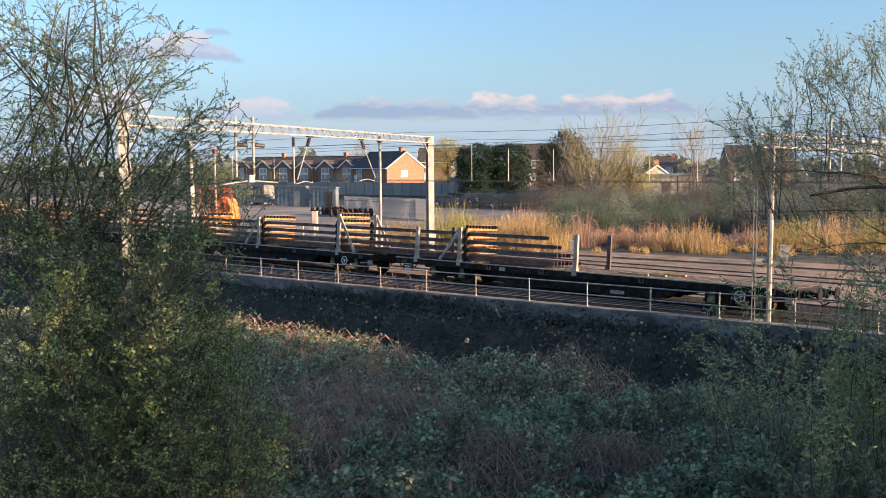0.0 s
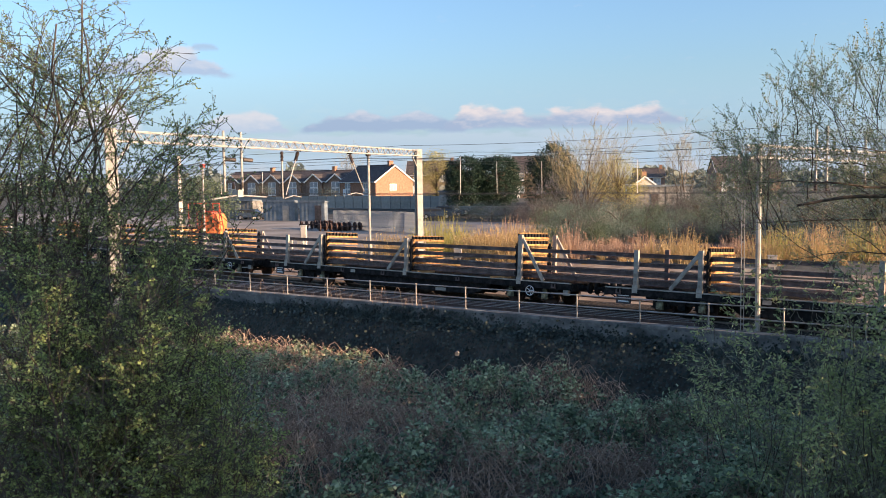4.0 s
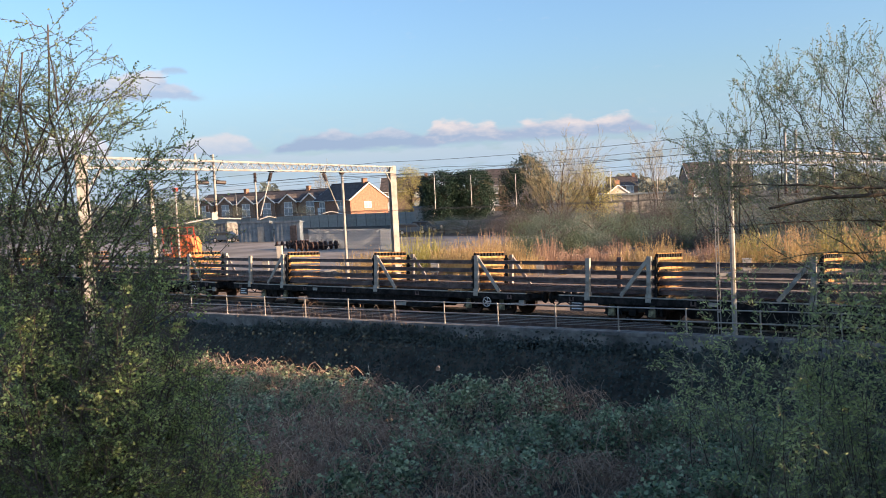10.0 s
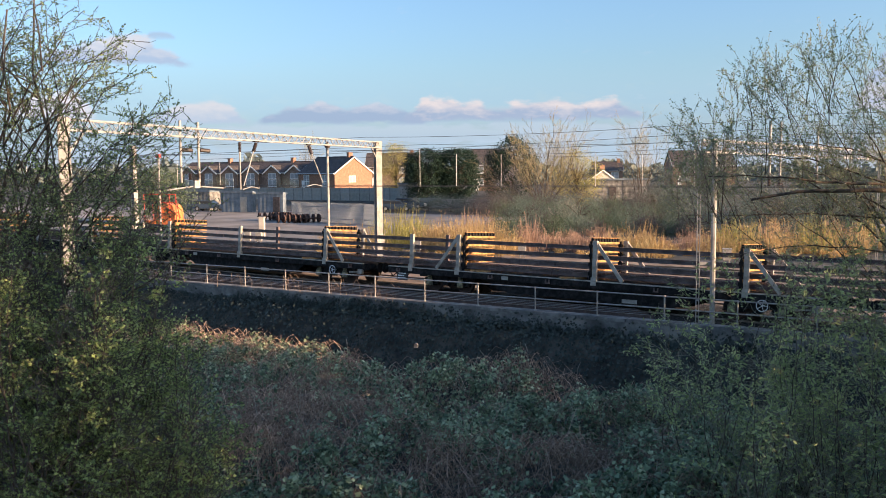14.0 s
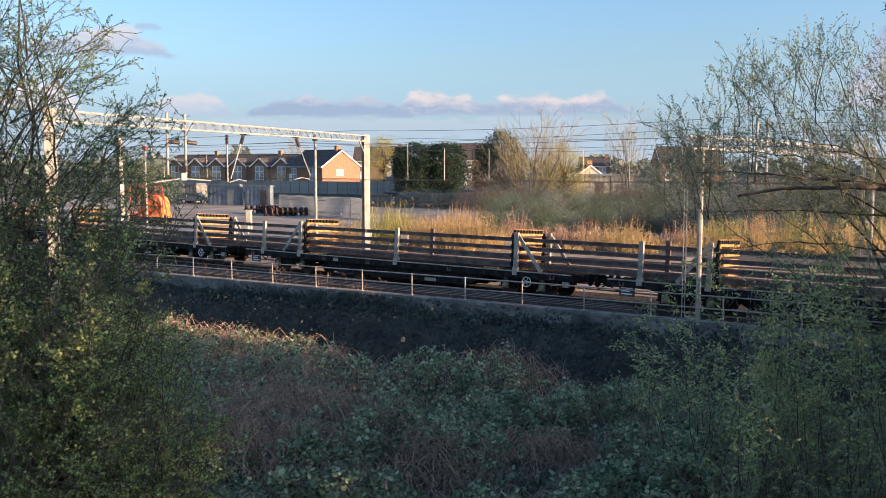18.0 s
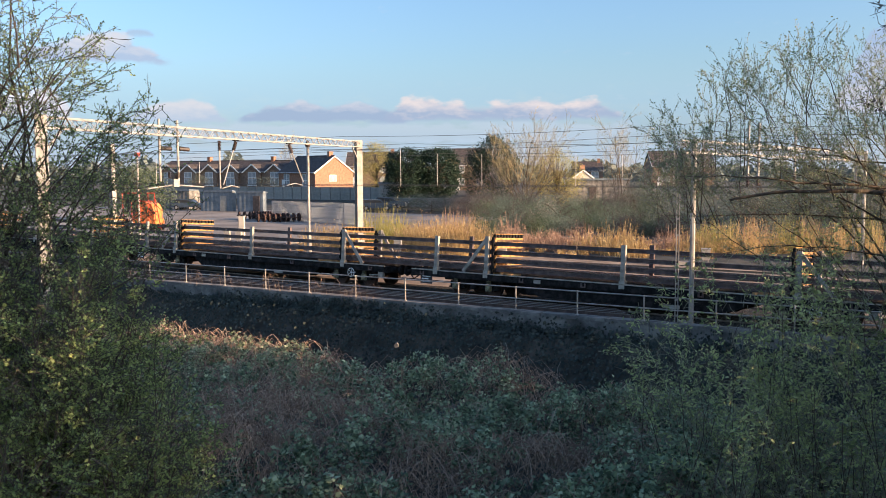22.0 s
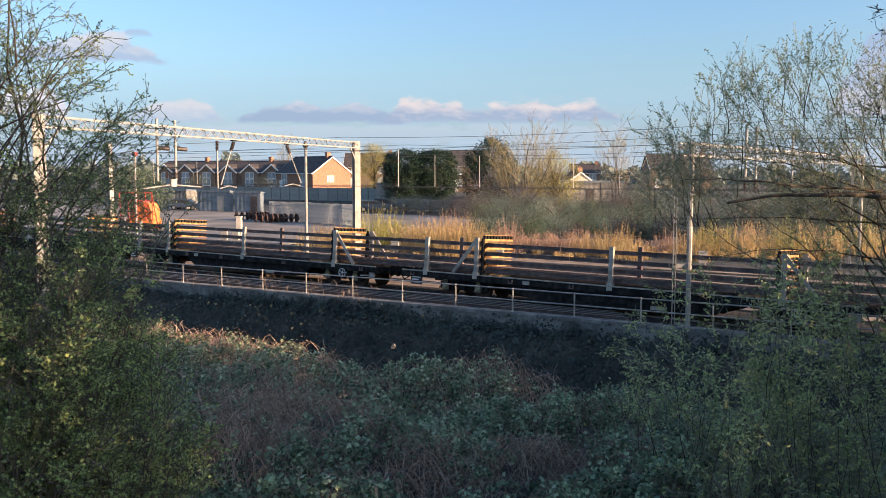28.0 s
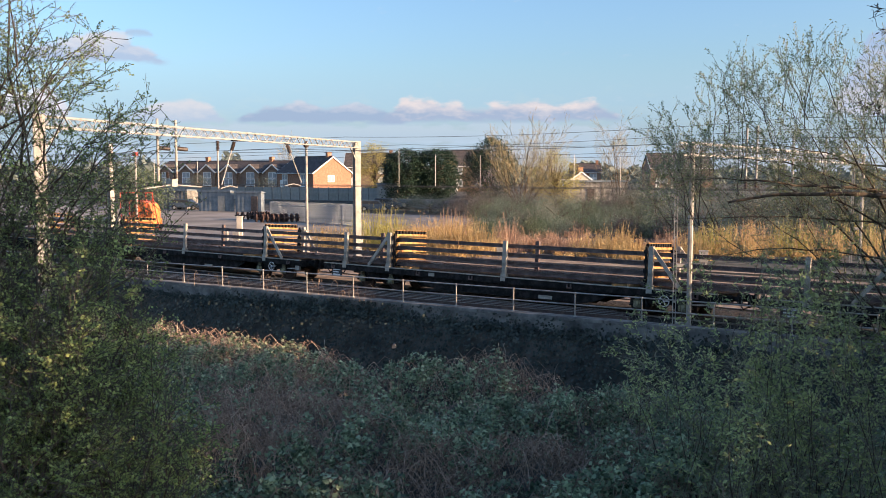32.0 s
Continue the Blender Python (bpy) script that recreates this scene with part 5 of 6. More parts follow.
def spray_tree(name, label, foot, leaders, seed, leaf, leaf_len, leaf_wid, twig, gap=0.16, side=(1.1, 0.3), sub=0.34, sub_gap=0.1, flat=0.35, lift=0.0, bud_gap=0.05, tuft=3, jitter=0.014,
               angle=1.0, thin=0.004, group="", category="tree", trunks=(), hole=-2.0, bare=(-9.0, -8.0), ratio=0.3, wander=0.035):
    """leaders: (from, to, bow, radius) of the main limbs, in the world; side shoots and twigs grow along them, with leaf tufts.
    hole: from -1 to 1, how much of the crown is without leaves, in patches. bare: leaves thin out between these heights over the foot."""
    rng, npr = random.Random(seed), np.random.RandomState(seed)
    foot = Vector(foot)
    t = thing(name, label, category, Matrix.Translation(foot), group=group)
    wood, twigs, tufts, shift = Geo(), Geo(), [], Vector((seed * 1.7, seed * 0.9, seed * 2.3))

    def away(ax):
        v = Vector((rng.gauss(0, 1), rng.gauss(0, 1), rng.gauss(0, flat)))
        v = v - ax * v.dot(ax)
        return v.normalized() if v.length > 0.01 else Vector((0, 0, 1))

    def bear(pts, start=0.0):
        """Tufts along a twig."""
        run = rng.uniform(0, bud_gap)
        for p, q in zip(pts, pts[1:]):
            ln = (q - p).length
            while run < ln:
                c = p.lerp(q, run / ln)
                if noise.noise(c * 1.3 + shift) + 0.45 * noise.noise(c * 3.7) > hole and rng.random() < 0.12 + (c.z - bare[0]) / (bare[1] - bare[0]):
                    tufts.append(c)
                run += bud_gap * rng.uniform(0.6, 1.5)
            run -= ln

    for pts, r0, r1 in trunks:
        wood.tube([Vector(p) - foot for p in pts], [r0 + (r1 - r0) * i / (len(pts) - 1) for i in range(len(pts))], 8)
    for a, b, bow, r in leaders:
        a, b = Vector(a) - foot, Vector(b) - foot
        length = (b - a).length
        n = max(5, int(length / 0.3))
        pts = limb(rng, a, b, bow, n, wander)
        wood.tube(pts, [max(thin, r * (1 - 0.88 * i / n)) for i in range(n + 1)], 6)
        bear(pts[n * 2 // 3:])
        k = int(length * 0.85 / gap)
        for j in range(k):
            f = 0.15 + 0.85 * (j + rng.random()) / k
            i = min(n - 1, int(f * n))
            ax = (pts[i + 1] - pts[i]).normalized()
            base = pts[i].lerp(pts[i + 1], f * n - i)
            ln = (side[0] + (side[1] - side[0]) * f) * rng.uniform(0.5, 1.2)
            an = angle * rng.uniform(0.7, 1.2)
            d = (ax * math.cos(an) + away(ax) * math.sin(an) + Vector((0, 0, lift))).normalized()
            m = max(3, int(ln / 0.14))
            tw = limb(rng, base, base + d * ln, rng.uniform(-0.02, 0.06) * ln, m, 0.014)
            twigs.tube(tw, [max(thin, r * ratio * (1 - 0.7 * q / m)) for q in range(m + 1)], 4)
            bear(tw[1:])
            kk = int(ln / sub_gap)
            for q in range(kk):
                g = 0.12 + 0.85 * (q + rng.random()) / kk
                h = min(m - 1, int(g * m))
                ax2 = (tw[h + 1] - tw[h]).normalized()
                an = angle * rng.uniform(0.6, 1.15)
                d2 = (ax2 * math.cos(an) + away(ax2) * math.sin(an) + Vector((0, 0, lift))).normalized()
                l2 = sub * rng.uniform(0.35, 1.15) * (1.1 - 0.5 * g)
                bs = tw[h].lerp(tw[h + 1], g * m - h)
                st = limb(rng, bs, bs + d2 * l2, 0.0, 3, 0.012)
                twigs.tube(st, thin, 3)
                bear(st)
    part("trunk", wood, M_BARK, t, "dark bark")
    part("crown", twigs, twig, t)
    c = np.repeat(np.array([tuple(p) for p in tufts]), tuft, axis=0)
    c = c + npr.normal(size=c.shape) * jitter
    part("foliage", quads("foliage", blades(npr, c, leaf_len, leaf_wid), leaf), leaf, t, "small fresh leaves")
    return t


def edge_of(rows, y):
    for (y0, x0), (y1, x1) in zip(rows, rows[1:]):
        if y <= y1:
            return x0 + (x1 - x0) * (y - y0) / (y1 - y0)
    return rows[-1][1]


# tall hawthorn: limbs arch out of a few stems, sparse at the top
HAW = [(-60, 40), (0, 95), (25, 140), (60, 205), (130, 215), (190, 245), (230, 275), (300, 285), (360, 290), (420, 270), (470, 225), (560, 230)]
foot_ = Vector(near_place(-110, 12.0))
stems_, leads_ = [], []
for i_ in range(4):
    top_ = spot(-20 - 60 * i_, 40 + 50 * i_, 11.2 + 0.6 * i_)
    stems_.append(limb(R_, foot_ + Vector((0.25 * i_ - 0.4, 0.2 * (i_ % 2), -0.2)), top_, 0.0, 14, 0.2))
for i_ in range(42):
    y_ = -50 + 560 * ((i_ + R_.random()) / 42) ** 0.75
    far_ = R_.random() ** 0.55
    e_ = edge_of(HAW, y_)
    dep_ = R_.uniform(10.2, 12.8)
    st_ = stems_[i_ % 4]
    tip_ = spot(-80 + (e_ + 80) * far_, y_, dep_)
    reach_ = R_.uniform(0.7, 2.4)
    near_ = min(st_, key=lambda q: abs(q.z - (tip_.z - reach_))) + Vector((R_.gauss(0, 0.3), R_.gauss(0, 0.3), R_.gauss(0, 0.25)))
    leads_.append((near_, tip_, R_.uniform(0.0, 0.5), R_.uniform(0.009, 0.019)))
for i_ in range(44):
    tip_ = spot(R_.uniform(-260, 40), -60 + 560 * R_.random(), R_.uniform(10.4, 13.0))
    reach_ = R_.uniform(0.6, 2.2)
    near_ = min(stems_[i_ % 4], key=lambda q: abs(q.z - (tip_.z - reach_))) + Vector((R_.gauss(0, 0.35), R_.gauss(0, 0.35), R_.gauss(0, 0.25)))
    leads_.append((near_, tip_, R_.uniform(0.0, 0.5), R_.uniform(0.009, 0.017)))
for x_, y_, d_ in ((205, 55, 11), (200, 82, 11.2), (222, 130, 11), (132, 16, 11.3), (66, 8, 11), (246, 192, 11.5), (286, 212, 11.2), (296, 262, 11.4), (232, 178, 11.6), (372, 352, 10.8), (300, 405, 11), (8, -10, 11.5), (104, 60, 11.6), (168, 78, 11.8)):
    tip_ = spot(x_, y_, d_)
    leads_.append((spot(x_ * 0.35 - 70, y_ + 150 + 0.4 * x_, d_ + 0.3), tip_, 0.2, 0.013))
spray_tree("hawthorn_tree", "tall hawthorn with dark arching twigs and opening buds", foot_, leads_, 21, M_BUD, 0.03, 0.022, M_TWIG, gap=0.17, side=(1.05, 0.3), sub=0.32, sub_gap=0.13, flat=0.7, lift=0.1,
           bud_gap=0.055, tuft=2, jitter=0.012, thin=0.003, hole=-0.45, ratio=0.26, wander=0.055, trunks=[(s_, 0.045, 0.01) for s_ in stems_])
# dense green scrub under it, in level sprays
for x0_, dep0_, seed_, n_, rows_ in ((60, 11.0, 31, 26, [(230, 185), (330, 255), (430, 265), (520, 275), (600, 260), (900, 210)]),
                                     (150, 11.6, 32, 30, [(420, 240), (500, 280), (560, 305), (640, 335), (760, 365), (900, 375)]),
                                     (-40, 9.8, 33, 24, [(330, 90), (500, 150), (700, 200), (900, 230)]),
                                     (-150, 10.8, 35, 32, [(340, -30), (500, 10), (700, 40), (900, 60)]),
                                     (40, 10.4, 36, 20, [(390, 150), (500, 190), (700, 220), (900, 240)]),
                                     (40, 11.4, 37, 24, [(215, 165), (300, 235), (400, 265), (520, 250), (900, 120)]),
                                     (230, 10.4, 34, 20, [(590, 290), (680, 335), (780, 370), (900, 380)])):
    foot_ = Vector(near_place(x0_, dep0_, -0.1))
    ytop_ = rows_[0][0]
    leads_ = []
    for i_ in range(n_):
        y_ = ytop_ + (880 - ytop_) * ((i_ + R_.random()) / n_) ** 0.9
        e_ = edge_of(rows_, y_)
        sgn_ = 1 if R_.random() < 0.62 else -1
        x_ = x0_ + (e_ - x0_) * R_.random() ** 0.5 if sgn_ > 0 else x0_ - R_.uniform(20, 200)
        tip_ = spot(x_, y_, dep0_ + R_.uniform(-0.9, 1.0))
        leads_.append((foot_ + Vector((R_.gauss(0, 0.3), R_.gauss(0, 0.3), 0.5 * max(0.0, tip_.z - foot_.z) * R_.uniform(0.3, 1.0))), tip_, R_.uniform(0.1, 0.4), R_.uniform(0.01, 0.02)))
    spray_tree("hawthorn_bush", "dense green hawthorn bush coming into leaf", foot_, leads_, seed_, M_SHRUB, 0.042, 0.03, M_TWIG, gap=0.13, side=(0.9, 0.3), sub=0.3, sub_gap=0.095, flat=0.2, lift=0.03,
               bud_gap=0.06, tuft=2, jitter=0.018, thin=0.0034, hole=-0.2, bare=(1.9, 3.5), group="hawthorn scrub", category="bush")
# willow: upright fine shoots from level limbs
WIL = [(1130, 250), (1160, 205), (1215, 170), (1270, 130), (1330, 112), (1395, 82), (1480, 88), (1540, 72), (1640, 50), (1760, 40)]
foot_ = Vector(near_place(1640, 15.2))
stem_ = limb(R_, foot_ - Vector((0, 0, 0.2)), spot(1600, 260, 15.0), 0.0, 9, 0.05)
arm_ = limb(R_, spot(1640, 352, 14.8), spot(1290, 352, 14.0), 0.12, 9, 0.03)
leads_ = [(spot(1560, 338, 14.7), spot(1180, 318, 14.0), 0.05, 0.03), (spot(1560, 345, 14.7), spot(1215, 285, 14.9), 0.1, 0.02), (spot(1600, 400, 15.2), spot(1170, 372, 15.6), 0.1, 0.02),
          (spot(1620, 470, 15.0), spot(1250, 455, 14.2), 0.2, 0.02), (spot(1600, 300, 15.6), spot(1225, 262, 15.8), 0.1, 0.02)]
for i_ in range(13):
    x_ = 1190 + 34 * i_
    d_ = R_.uniform(13.6, 16.4)
    leads_.append((stem_[4 + i_ % 5], spot(x_ - 15, edge_of(WIL, x_) + R_.uniform(90, 190), d_), R_.uniform(0.0, 0.3), R_.uniform(0.014, 0.022)))
for i_ in range(84):
    f_ = (i_ + R_.random()) / 84
    x_ = 1145 + 520 * f_ ** 1.25
    top_ = edge_of(WIL, x_)
    y_ = top_ + (R_.random() ** 1.6) * 200
    d_ = R_.uniform(13.4, 16.8)
    bx_ = x_ + R_.uniform(-25, 70) + 0.04 * (1640 - x_)
    leads_.append((spot(bx_, min(400, y_ + R_.uniform(80, 170)), d_ * 0.8 + 3.0), spot(x_, y_, d_), R_.uniform(-0.1, 0.15), R_.uniform(0.005, 0.009)))
spray_tree("willow_tree", "willow with level dark limbs and pale upright shoots", foot_, leads_, 41, M_WILLOW, 0.036, 0.016, M_PALETWIG, gap=0.12, side=(0.9, 0.35), sub=0.34, sub_gap=0.17, flat=1.0, lift=0.2, bud_gap=0.055, tuft=2,
           jitter=0.018, angle=0.72, thin=0.0025, ratio=0.26, trunks=[(stem_, 0.11, 0.05), (arm_, 0.045, 0.02)])
# alder hung with catkins, only its outer twigs reach in
foot_ = Vector(near_place(1760, 9.5))
stem_ = limb(R_, foot_ - Vector((0, 0, 0.2)), spot(1720, -160, 9.4), 0.0, 12, 0.05)
leads_ = [(spot(1730, y_ + 120, 9.4), spot(x_, y_, d_), 0.1, 0.008) for x_, y_, d_ in ((1526, 28, 9.0), (1545, 62, 9.5), (1520, 172, 9.2), (1548, 128, 9.6), (1560, 205, 9.3), (1600, -20, 9.1), (1610, 100, 9.8))]
spray_tree("alder_tree", "alder twigs hung with dark catkins", foot_, leads_, 47, M_CATKIN, 0.05, 0.014, M_TWIG, gap=0.2, side=(0.4, 0.2), sub=0.16, sub_gap=0.14, flat=0.8, bud_gap=0.07, tuft=2, jitter=0.02, thin=0.0026,
           trunks=[(stem_, 0.09, 0.03)])
# sallow scrub below
for i_, (x0_, dep0_, seed_, n_, half_, ytop_) in enumerate(((1250, 16.5, 51, 26, 120, 490), (1360, 15.2, 52, 26, 115, 440), (1470, 14.2, 58, 24, 120, 420), (1570, 13.0, 53, 22, 140, 410), (1340, 13.4, 59, 12, 150, 640), (1190, 21.5, 54, 22, 90, 540))):
    foot_ = Vector(near_place(x0_, dep0_, -0.1))
    leads_ = []
    for k_ in range(n_):
        u_ = R_.uniform(-1, 1)
        y_ = ytop_ + 40 * u_ * u_ + R_.random() ** 1.1 * 330
        tip_ = spot(x0_ + u_ * half_ * 1.25, y_, dep0_ + R_.uniform(-1.3, 1.3))
        leads_.append((foot_ + Vector((R_.gauss(0, 0.6), R_.gauss(0, 0.6), 0)), tip_, R_.uniform(0.1, 0.6), R_.uniform(0.008, 0.014)))
    spray_tree("sallow_bush", "leafy sallow bush with yellow-green shoots", foot_, leads_, seed_, M_SALLOW, 0.088, 0.034, M_PALETWIG, gap=0.2, side=(0.85, 0.35), sub=0.28, sub_gap=0.13, flat=0.6, lift=0.06, bud_gap=0.11, tuft=2,
               jitter=0.03, angle=0.9, thin=0.0036, hole=-0.14, bare=(1.0, 3.0), group="sallow scrub", category="bush")


# patches of dead canes in the thicket: x, y and radius
WITHERED = [(-16.2, 23.0, 2.4), (-18.3, 24.0, 1.9), (-12.2, 23.4, 1.7), (-10.8, 23.6, 1.3), (-24.0, 24.2, 3.6), (-13.8, 15.8, 2.3), (-12.6, 13.2, 1.6), (-16.3, 17.6, 1.6), (-7.6, 17.0, 1.5), (-9.0, 14.2, 1.3), (-14.6, 21.0, 1.2)]


def withered(x, y):
    """Above zero where the canes are dead."""
    x, y = np.asarray(x, float), np.asarray(y, float)
    v = np.full(x.shape, -1.0)
    for cx, cy, r in WITHERED:
        v = np.maximum(v, 1.0 - np.hypot(x - cx, y - cy) / r)
    return v + 0.34 * waves(x, y, 1.5, 18)


def bramble_top(x, y):
    """Height of the bramble thicket over the ground: mounds with hollows between."""
    h = 0.95 + 0.42 * waves(x, y, 3.0, 8) + 0.26 * waves(x, y, 1.1, 9) + 0.16 * waves(x, y, 0.5, 12) + 0.35 * np.exp(-((x + 12.0) ** 2 + (y - 23.4) ** 2) / 3.0)
    return np.clip(h, 0.3, 1.9)


def flat_leaves(rng, centres, length, width, tilt=0.55, face=(0.0, 0.0, 1.0)):
    """Leaves that lie open to one side, each tilted at random."""
    n = len(centres)
    up = rng.normal(size=(n, 3)) * tilt + np.array(face)
    up /= np.linalg.norm(up, axis=1)[:, None]
    d = np.cross(up, rng.normal(size=(n, 3)))
    d /= np.linalg.norm(d, axis=1)[:, None] + 1e-9
    w = np.cross(up, d)
    k = rng.uniform(0.55, 1.4, size=(n, 1))
    ln, wd = length * k / 2, width * k / 2
    c = np.asarray(centres)
    return np.stack([c - d * ln, c + w * wd + d * ln * 0.15, c + d * ln, c - w * wd + d * ln * 0.15], axis=1)


def bramble_places(npr, n, power=0.8):
    """Places strewn over the near bank, thicker close by."""
    depth = 13.0 + 21.5 * npr.uniform(0, 1, n) ** (1 / power)
    side = npr.uniform(-0.64, 0.56, n) * depth
    x, y = side * math.cos(VIEW) - depth * math.sin(VIEW), side * math.sin(VIEW) + depth * math.cos(VIEW)
    keep = y < crest(x) + 0.9 + 0.25 * waves(x, y, 0.8, 21)
    return x[keep], y[keep]


def make_brambles():
    npr = np.random.RandomState(7)
    x, y = bramble_places(npr, 30000, 0.9)
    n = len(x)
    brown = withered(x, y) + npr.normal(0, 0.3, n) > 0.06
    keep = brown | (waves(x, y, 0.5, 19) + 0.7 * waves(x, y, 1.3, 20) + npr.normal(0, 0.25, n) > -0.15)
    x, y, brown = x[keep], y[keep], brown[keep]
    n = len(x)
    z = ground_z(x, y) + bramble_top(x, y) * np.clip(1.14 - np.abs(npr.normal(0, 0.3, n)), 0.1, 1.15)
    c = np.repeat(np.stack([x, y, z], -1), 13, axis=0)
    c = c + npr.normal(size=c.shape) * np.array([0.08, 0.08, 0.07])
    bb = np.repeat(brown, 13)
    th = thing("bramble_thicket", "tangled bramble thicket with green and withered leaves", "brambles", kind="stuff")
    part("green_leaves", quads("green_leaves", flat_leaves(npr, c[~bb], 0.1, 0.08, 0.8), M_BRAMBLE), M_BRAMBLE, th)
    part("withered_leaves", quads("withered_leaves", blades(npr, c[bb][::3], 0.065, 0.035, 0.1), M_DEADLEAF), M_DEADLEAF, th)
    rng = random.Random(9)
    x, y = bramble_places(npr, 23000, 1.0)
    dead = withered(x, y)
    keep = npr.uniform(0, 1, len(x)) < np.where(dead > 0.0, 0.8, 0.42)
    x, y, dead = x[keep], y[keep], dead[keep]
    gz, top = ground_z(x, y), bramble_top(x, y)
    g2, g3 = Geo(), Geo()
    for xx, yy, z0, tp, dd in zip(x.tolist(), y.tolist(), gz.tolist(), top.tolist(), dead.tolist()):
        a, ln = rng.uniform(0, 6.28), rng.uniform(0.5, 1.15)
        ca, sa = math.cos(a), math.sin(a)
        hh = tp * rng.uniform(0.8, 1.1)
        if rng.random() < 0.05:
            k = rng.uniform(0.15, 0.5)
            g3.tube([(xx, yy, z0 + tp * 0.4), (xx + 0.1 * ca, yy + 0.1 * sa, z0 + tp + k * 0.4), (xx + 0.25 * ca, yy + 0.25 * sa, z0 + tp + k)], rng.uniform(0.004, 0.008), 3)
            continue
        bend_ = rng.uniform(-0.35, 0.35)
        pts = [(xx + ln * (f * ca - bend_ * f * f * sa), yy + ln * (f * sa + bend_ * f * f * ca), z0 + tp * 0.45 + hh * 0.66 * math.sin(math.pi * (0.15 + 0.8 * f))) for f in (0, 0.25, 0.5, 0.75, 1.0)]
        g2.tube(pts, rng.choice((0.004, 0.005, 0.007, 0.0095)), 3)
    part("canes", g2, M_CANE, th, "dry arching canes")
    part("dead_stalks", g3, M_STALK, th, "pale dead stalks standing up out of the leaves")


make_brambles()


def make_ivy():
    npr = np.random.RandomState(13)
    n = 80000
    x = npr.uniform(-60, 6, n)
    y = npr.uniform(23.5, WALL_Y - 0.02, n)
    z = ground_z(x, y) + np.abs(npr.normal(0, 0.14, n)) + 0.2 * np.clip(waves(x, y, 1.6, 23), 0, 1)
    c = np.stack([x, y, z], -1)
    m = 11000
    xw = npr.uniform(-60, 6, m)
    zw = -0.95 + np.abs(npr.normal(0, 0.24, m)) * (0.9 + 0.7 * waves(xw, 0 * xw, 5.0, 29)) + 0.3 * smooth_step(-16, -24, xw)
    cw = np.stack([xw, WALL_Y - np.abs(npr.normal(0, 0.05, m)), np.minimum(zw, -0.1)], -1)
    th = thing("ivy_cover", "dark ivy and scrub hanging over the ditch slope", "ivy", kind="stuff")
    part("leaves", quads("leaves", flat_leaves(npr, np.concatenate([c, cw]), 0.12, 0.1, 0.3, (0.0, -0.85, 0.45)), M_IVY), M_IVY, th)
    g = Geo()
    rng = random.Random(15)
    for i in range(90):
        xx, yy = rng.uniform(-37, -21), WALL_Y + rng.uniform(-0.1, 0.2)
        a, h = rng.uniform(0, 6.28), rng.uniform(0.2, 0.75)
        ln = rng.uniform(0.15, 0.6)
        g.tube([(xx, yy, -0.08), (xx + ln * 0.3 * math.cos(a), yy + 0.08 * math.sin(a), h * 0.8), (xx + ln * 0.8 * math.cos(a), yy + 0.14 * math.sin(a), h), (xx + ln * 1.2 * math.cos(a), yy + 0.18 * math.sin(a), h * 0.75)], 0.006, 3)
    part("dry_stems", g, M_CANE, th, "pale dry stems along the wall")
    s = solid("litter_bag", Geo().prism([(-0.07, 0), (0.06, 0.01), (0.08, 0.1), (0.03, 0.18), (-0.05, 0.15), (-0.08, 0.07)], "y", -0.05, 0.05), M_CONC, "crumpled pale litter bag caught in the ivy", "litter", m=pose(-18.9, 28.2, -1.5, 10, 0, 20))


make_ivy()


def shoots(name, label, specs, seed, material, kind="stuff", category="scrub"):
    """Clumps of upright shoots: (x, y, radius, height, count)."""
    npr = np.random.RandomState(seed)
    qs = []
    for x, y, r, h, n in specs:
        a, q = npr.uniform(0, 6.28, n), np.sqrt(npr.uniform(0, 1, n)) * r
        bx, by = x + q * np.cos(a), y + q * np.sin(a)
        hh = h * npr.uniform(0.45, 1.1, n) * (1.05 - 0.5 * (q / r) ** 2)
        lean = npr.normal(0, 0.14, (n, 2)) * hh[:, None] + np.stack([np.cos(a), np.sin(a)], -1) * (q / r * 0.25 * hh)[:, None]
        g = ground_z(bx, by)
        w = npr.uniform(0.008, 0.022, n)
        sx, sy = math.cos(VIEW), math.sin(VIEW)
        tilt = npr.uniform(-0.6, 0.6, n)
        wx, wy = (sx * np.cos(tilt) - sy * np.sin(tilt)) * w, (sx * np.sin(tilt) + sy * np.cos(tilt)) * w
        b0 = np.stack([bx - wx, by - wy, g], -1)
        b1 = np.stack([bx + wx, by + wy, g], -1)
        t0 = np.stack([bx + lean[:, 0] - wx * 0.3, by + lean[:, 1] - wy * 0.3, g + hh], -1)
        t1 = np.stack([bx + lean[:, 0] + wx * 0.3, by + lean[:, 1] + wy * 0.3, g + hh], -1)
        qs.append(np.stack([b0, b1, t1, t0], 1))
        m = n * 2
        pick = npr.randint(0, n, m)
        f = npr.uniform(0.25, 1.0, m)[:, None]
        c = np.stack([bx, by, g], -1)[pick] * (1 - f) + np.stack([bx + lean[:, 0], by + lean[:, 1], g + hh], -1)[pick] * f
        qs.append(blades(npr, c + npr.normal(0, 0.05, c.shape), 0.17, 0.05, 0.6))
    return solid(name, quads(name, np.concatenate(qs), material), material, label, category, kind=kind)


def strip(seed, x0, x1, d0, d1, h0, h1, count, dense):
    rng = random.Random(seed)
    out = []
    for i in range(count):
        x, d = rng.uniform(x0, x1), rng.uniform(d0, d1)
        p = ray_place(x, d)
        h = rng.uniform(h0, h1)
        out.append((p.x, p.y, h * rng.uniform(0.4, 0.7), h, dense))
    return out


def clumps(rows, dense):
    out = []
    for x, d, rad, h in rows:
        p = ray_place(x, d)
        out.append((p.x, p.y, rad, h, dense))
    return out


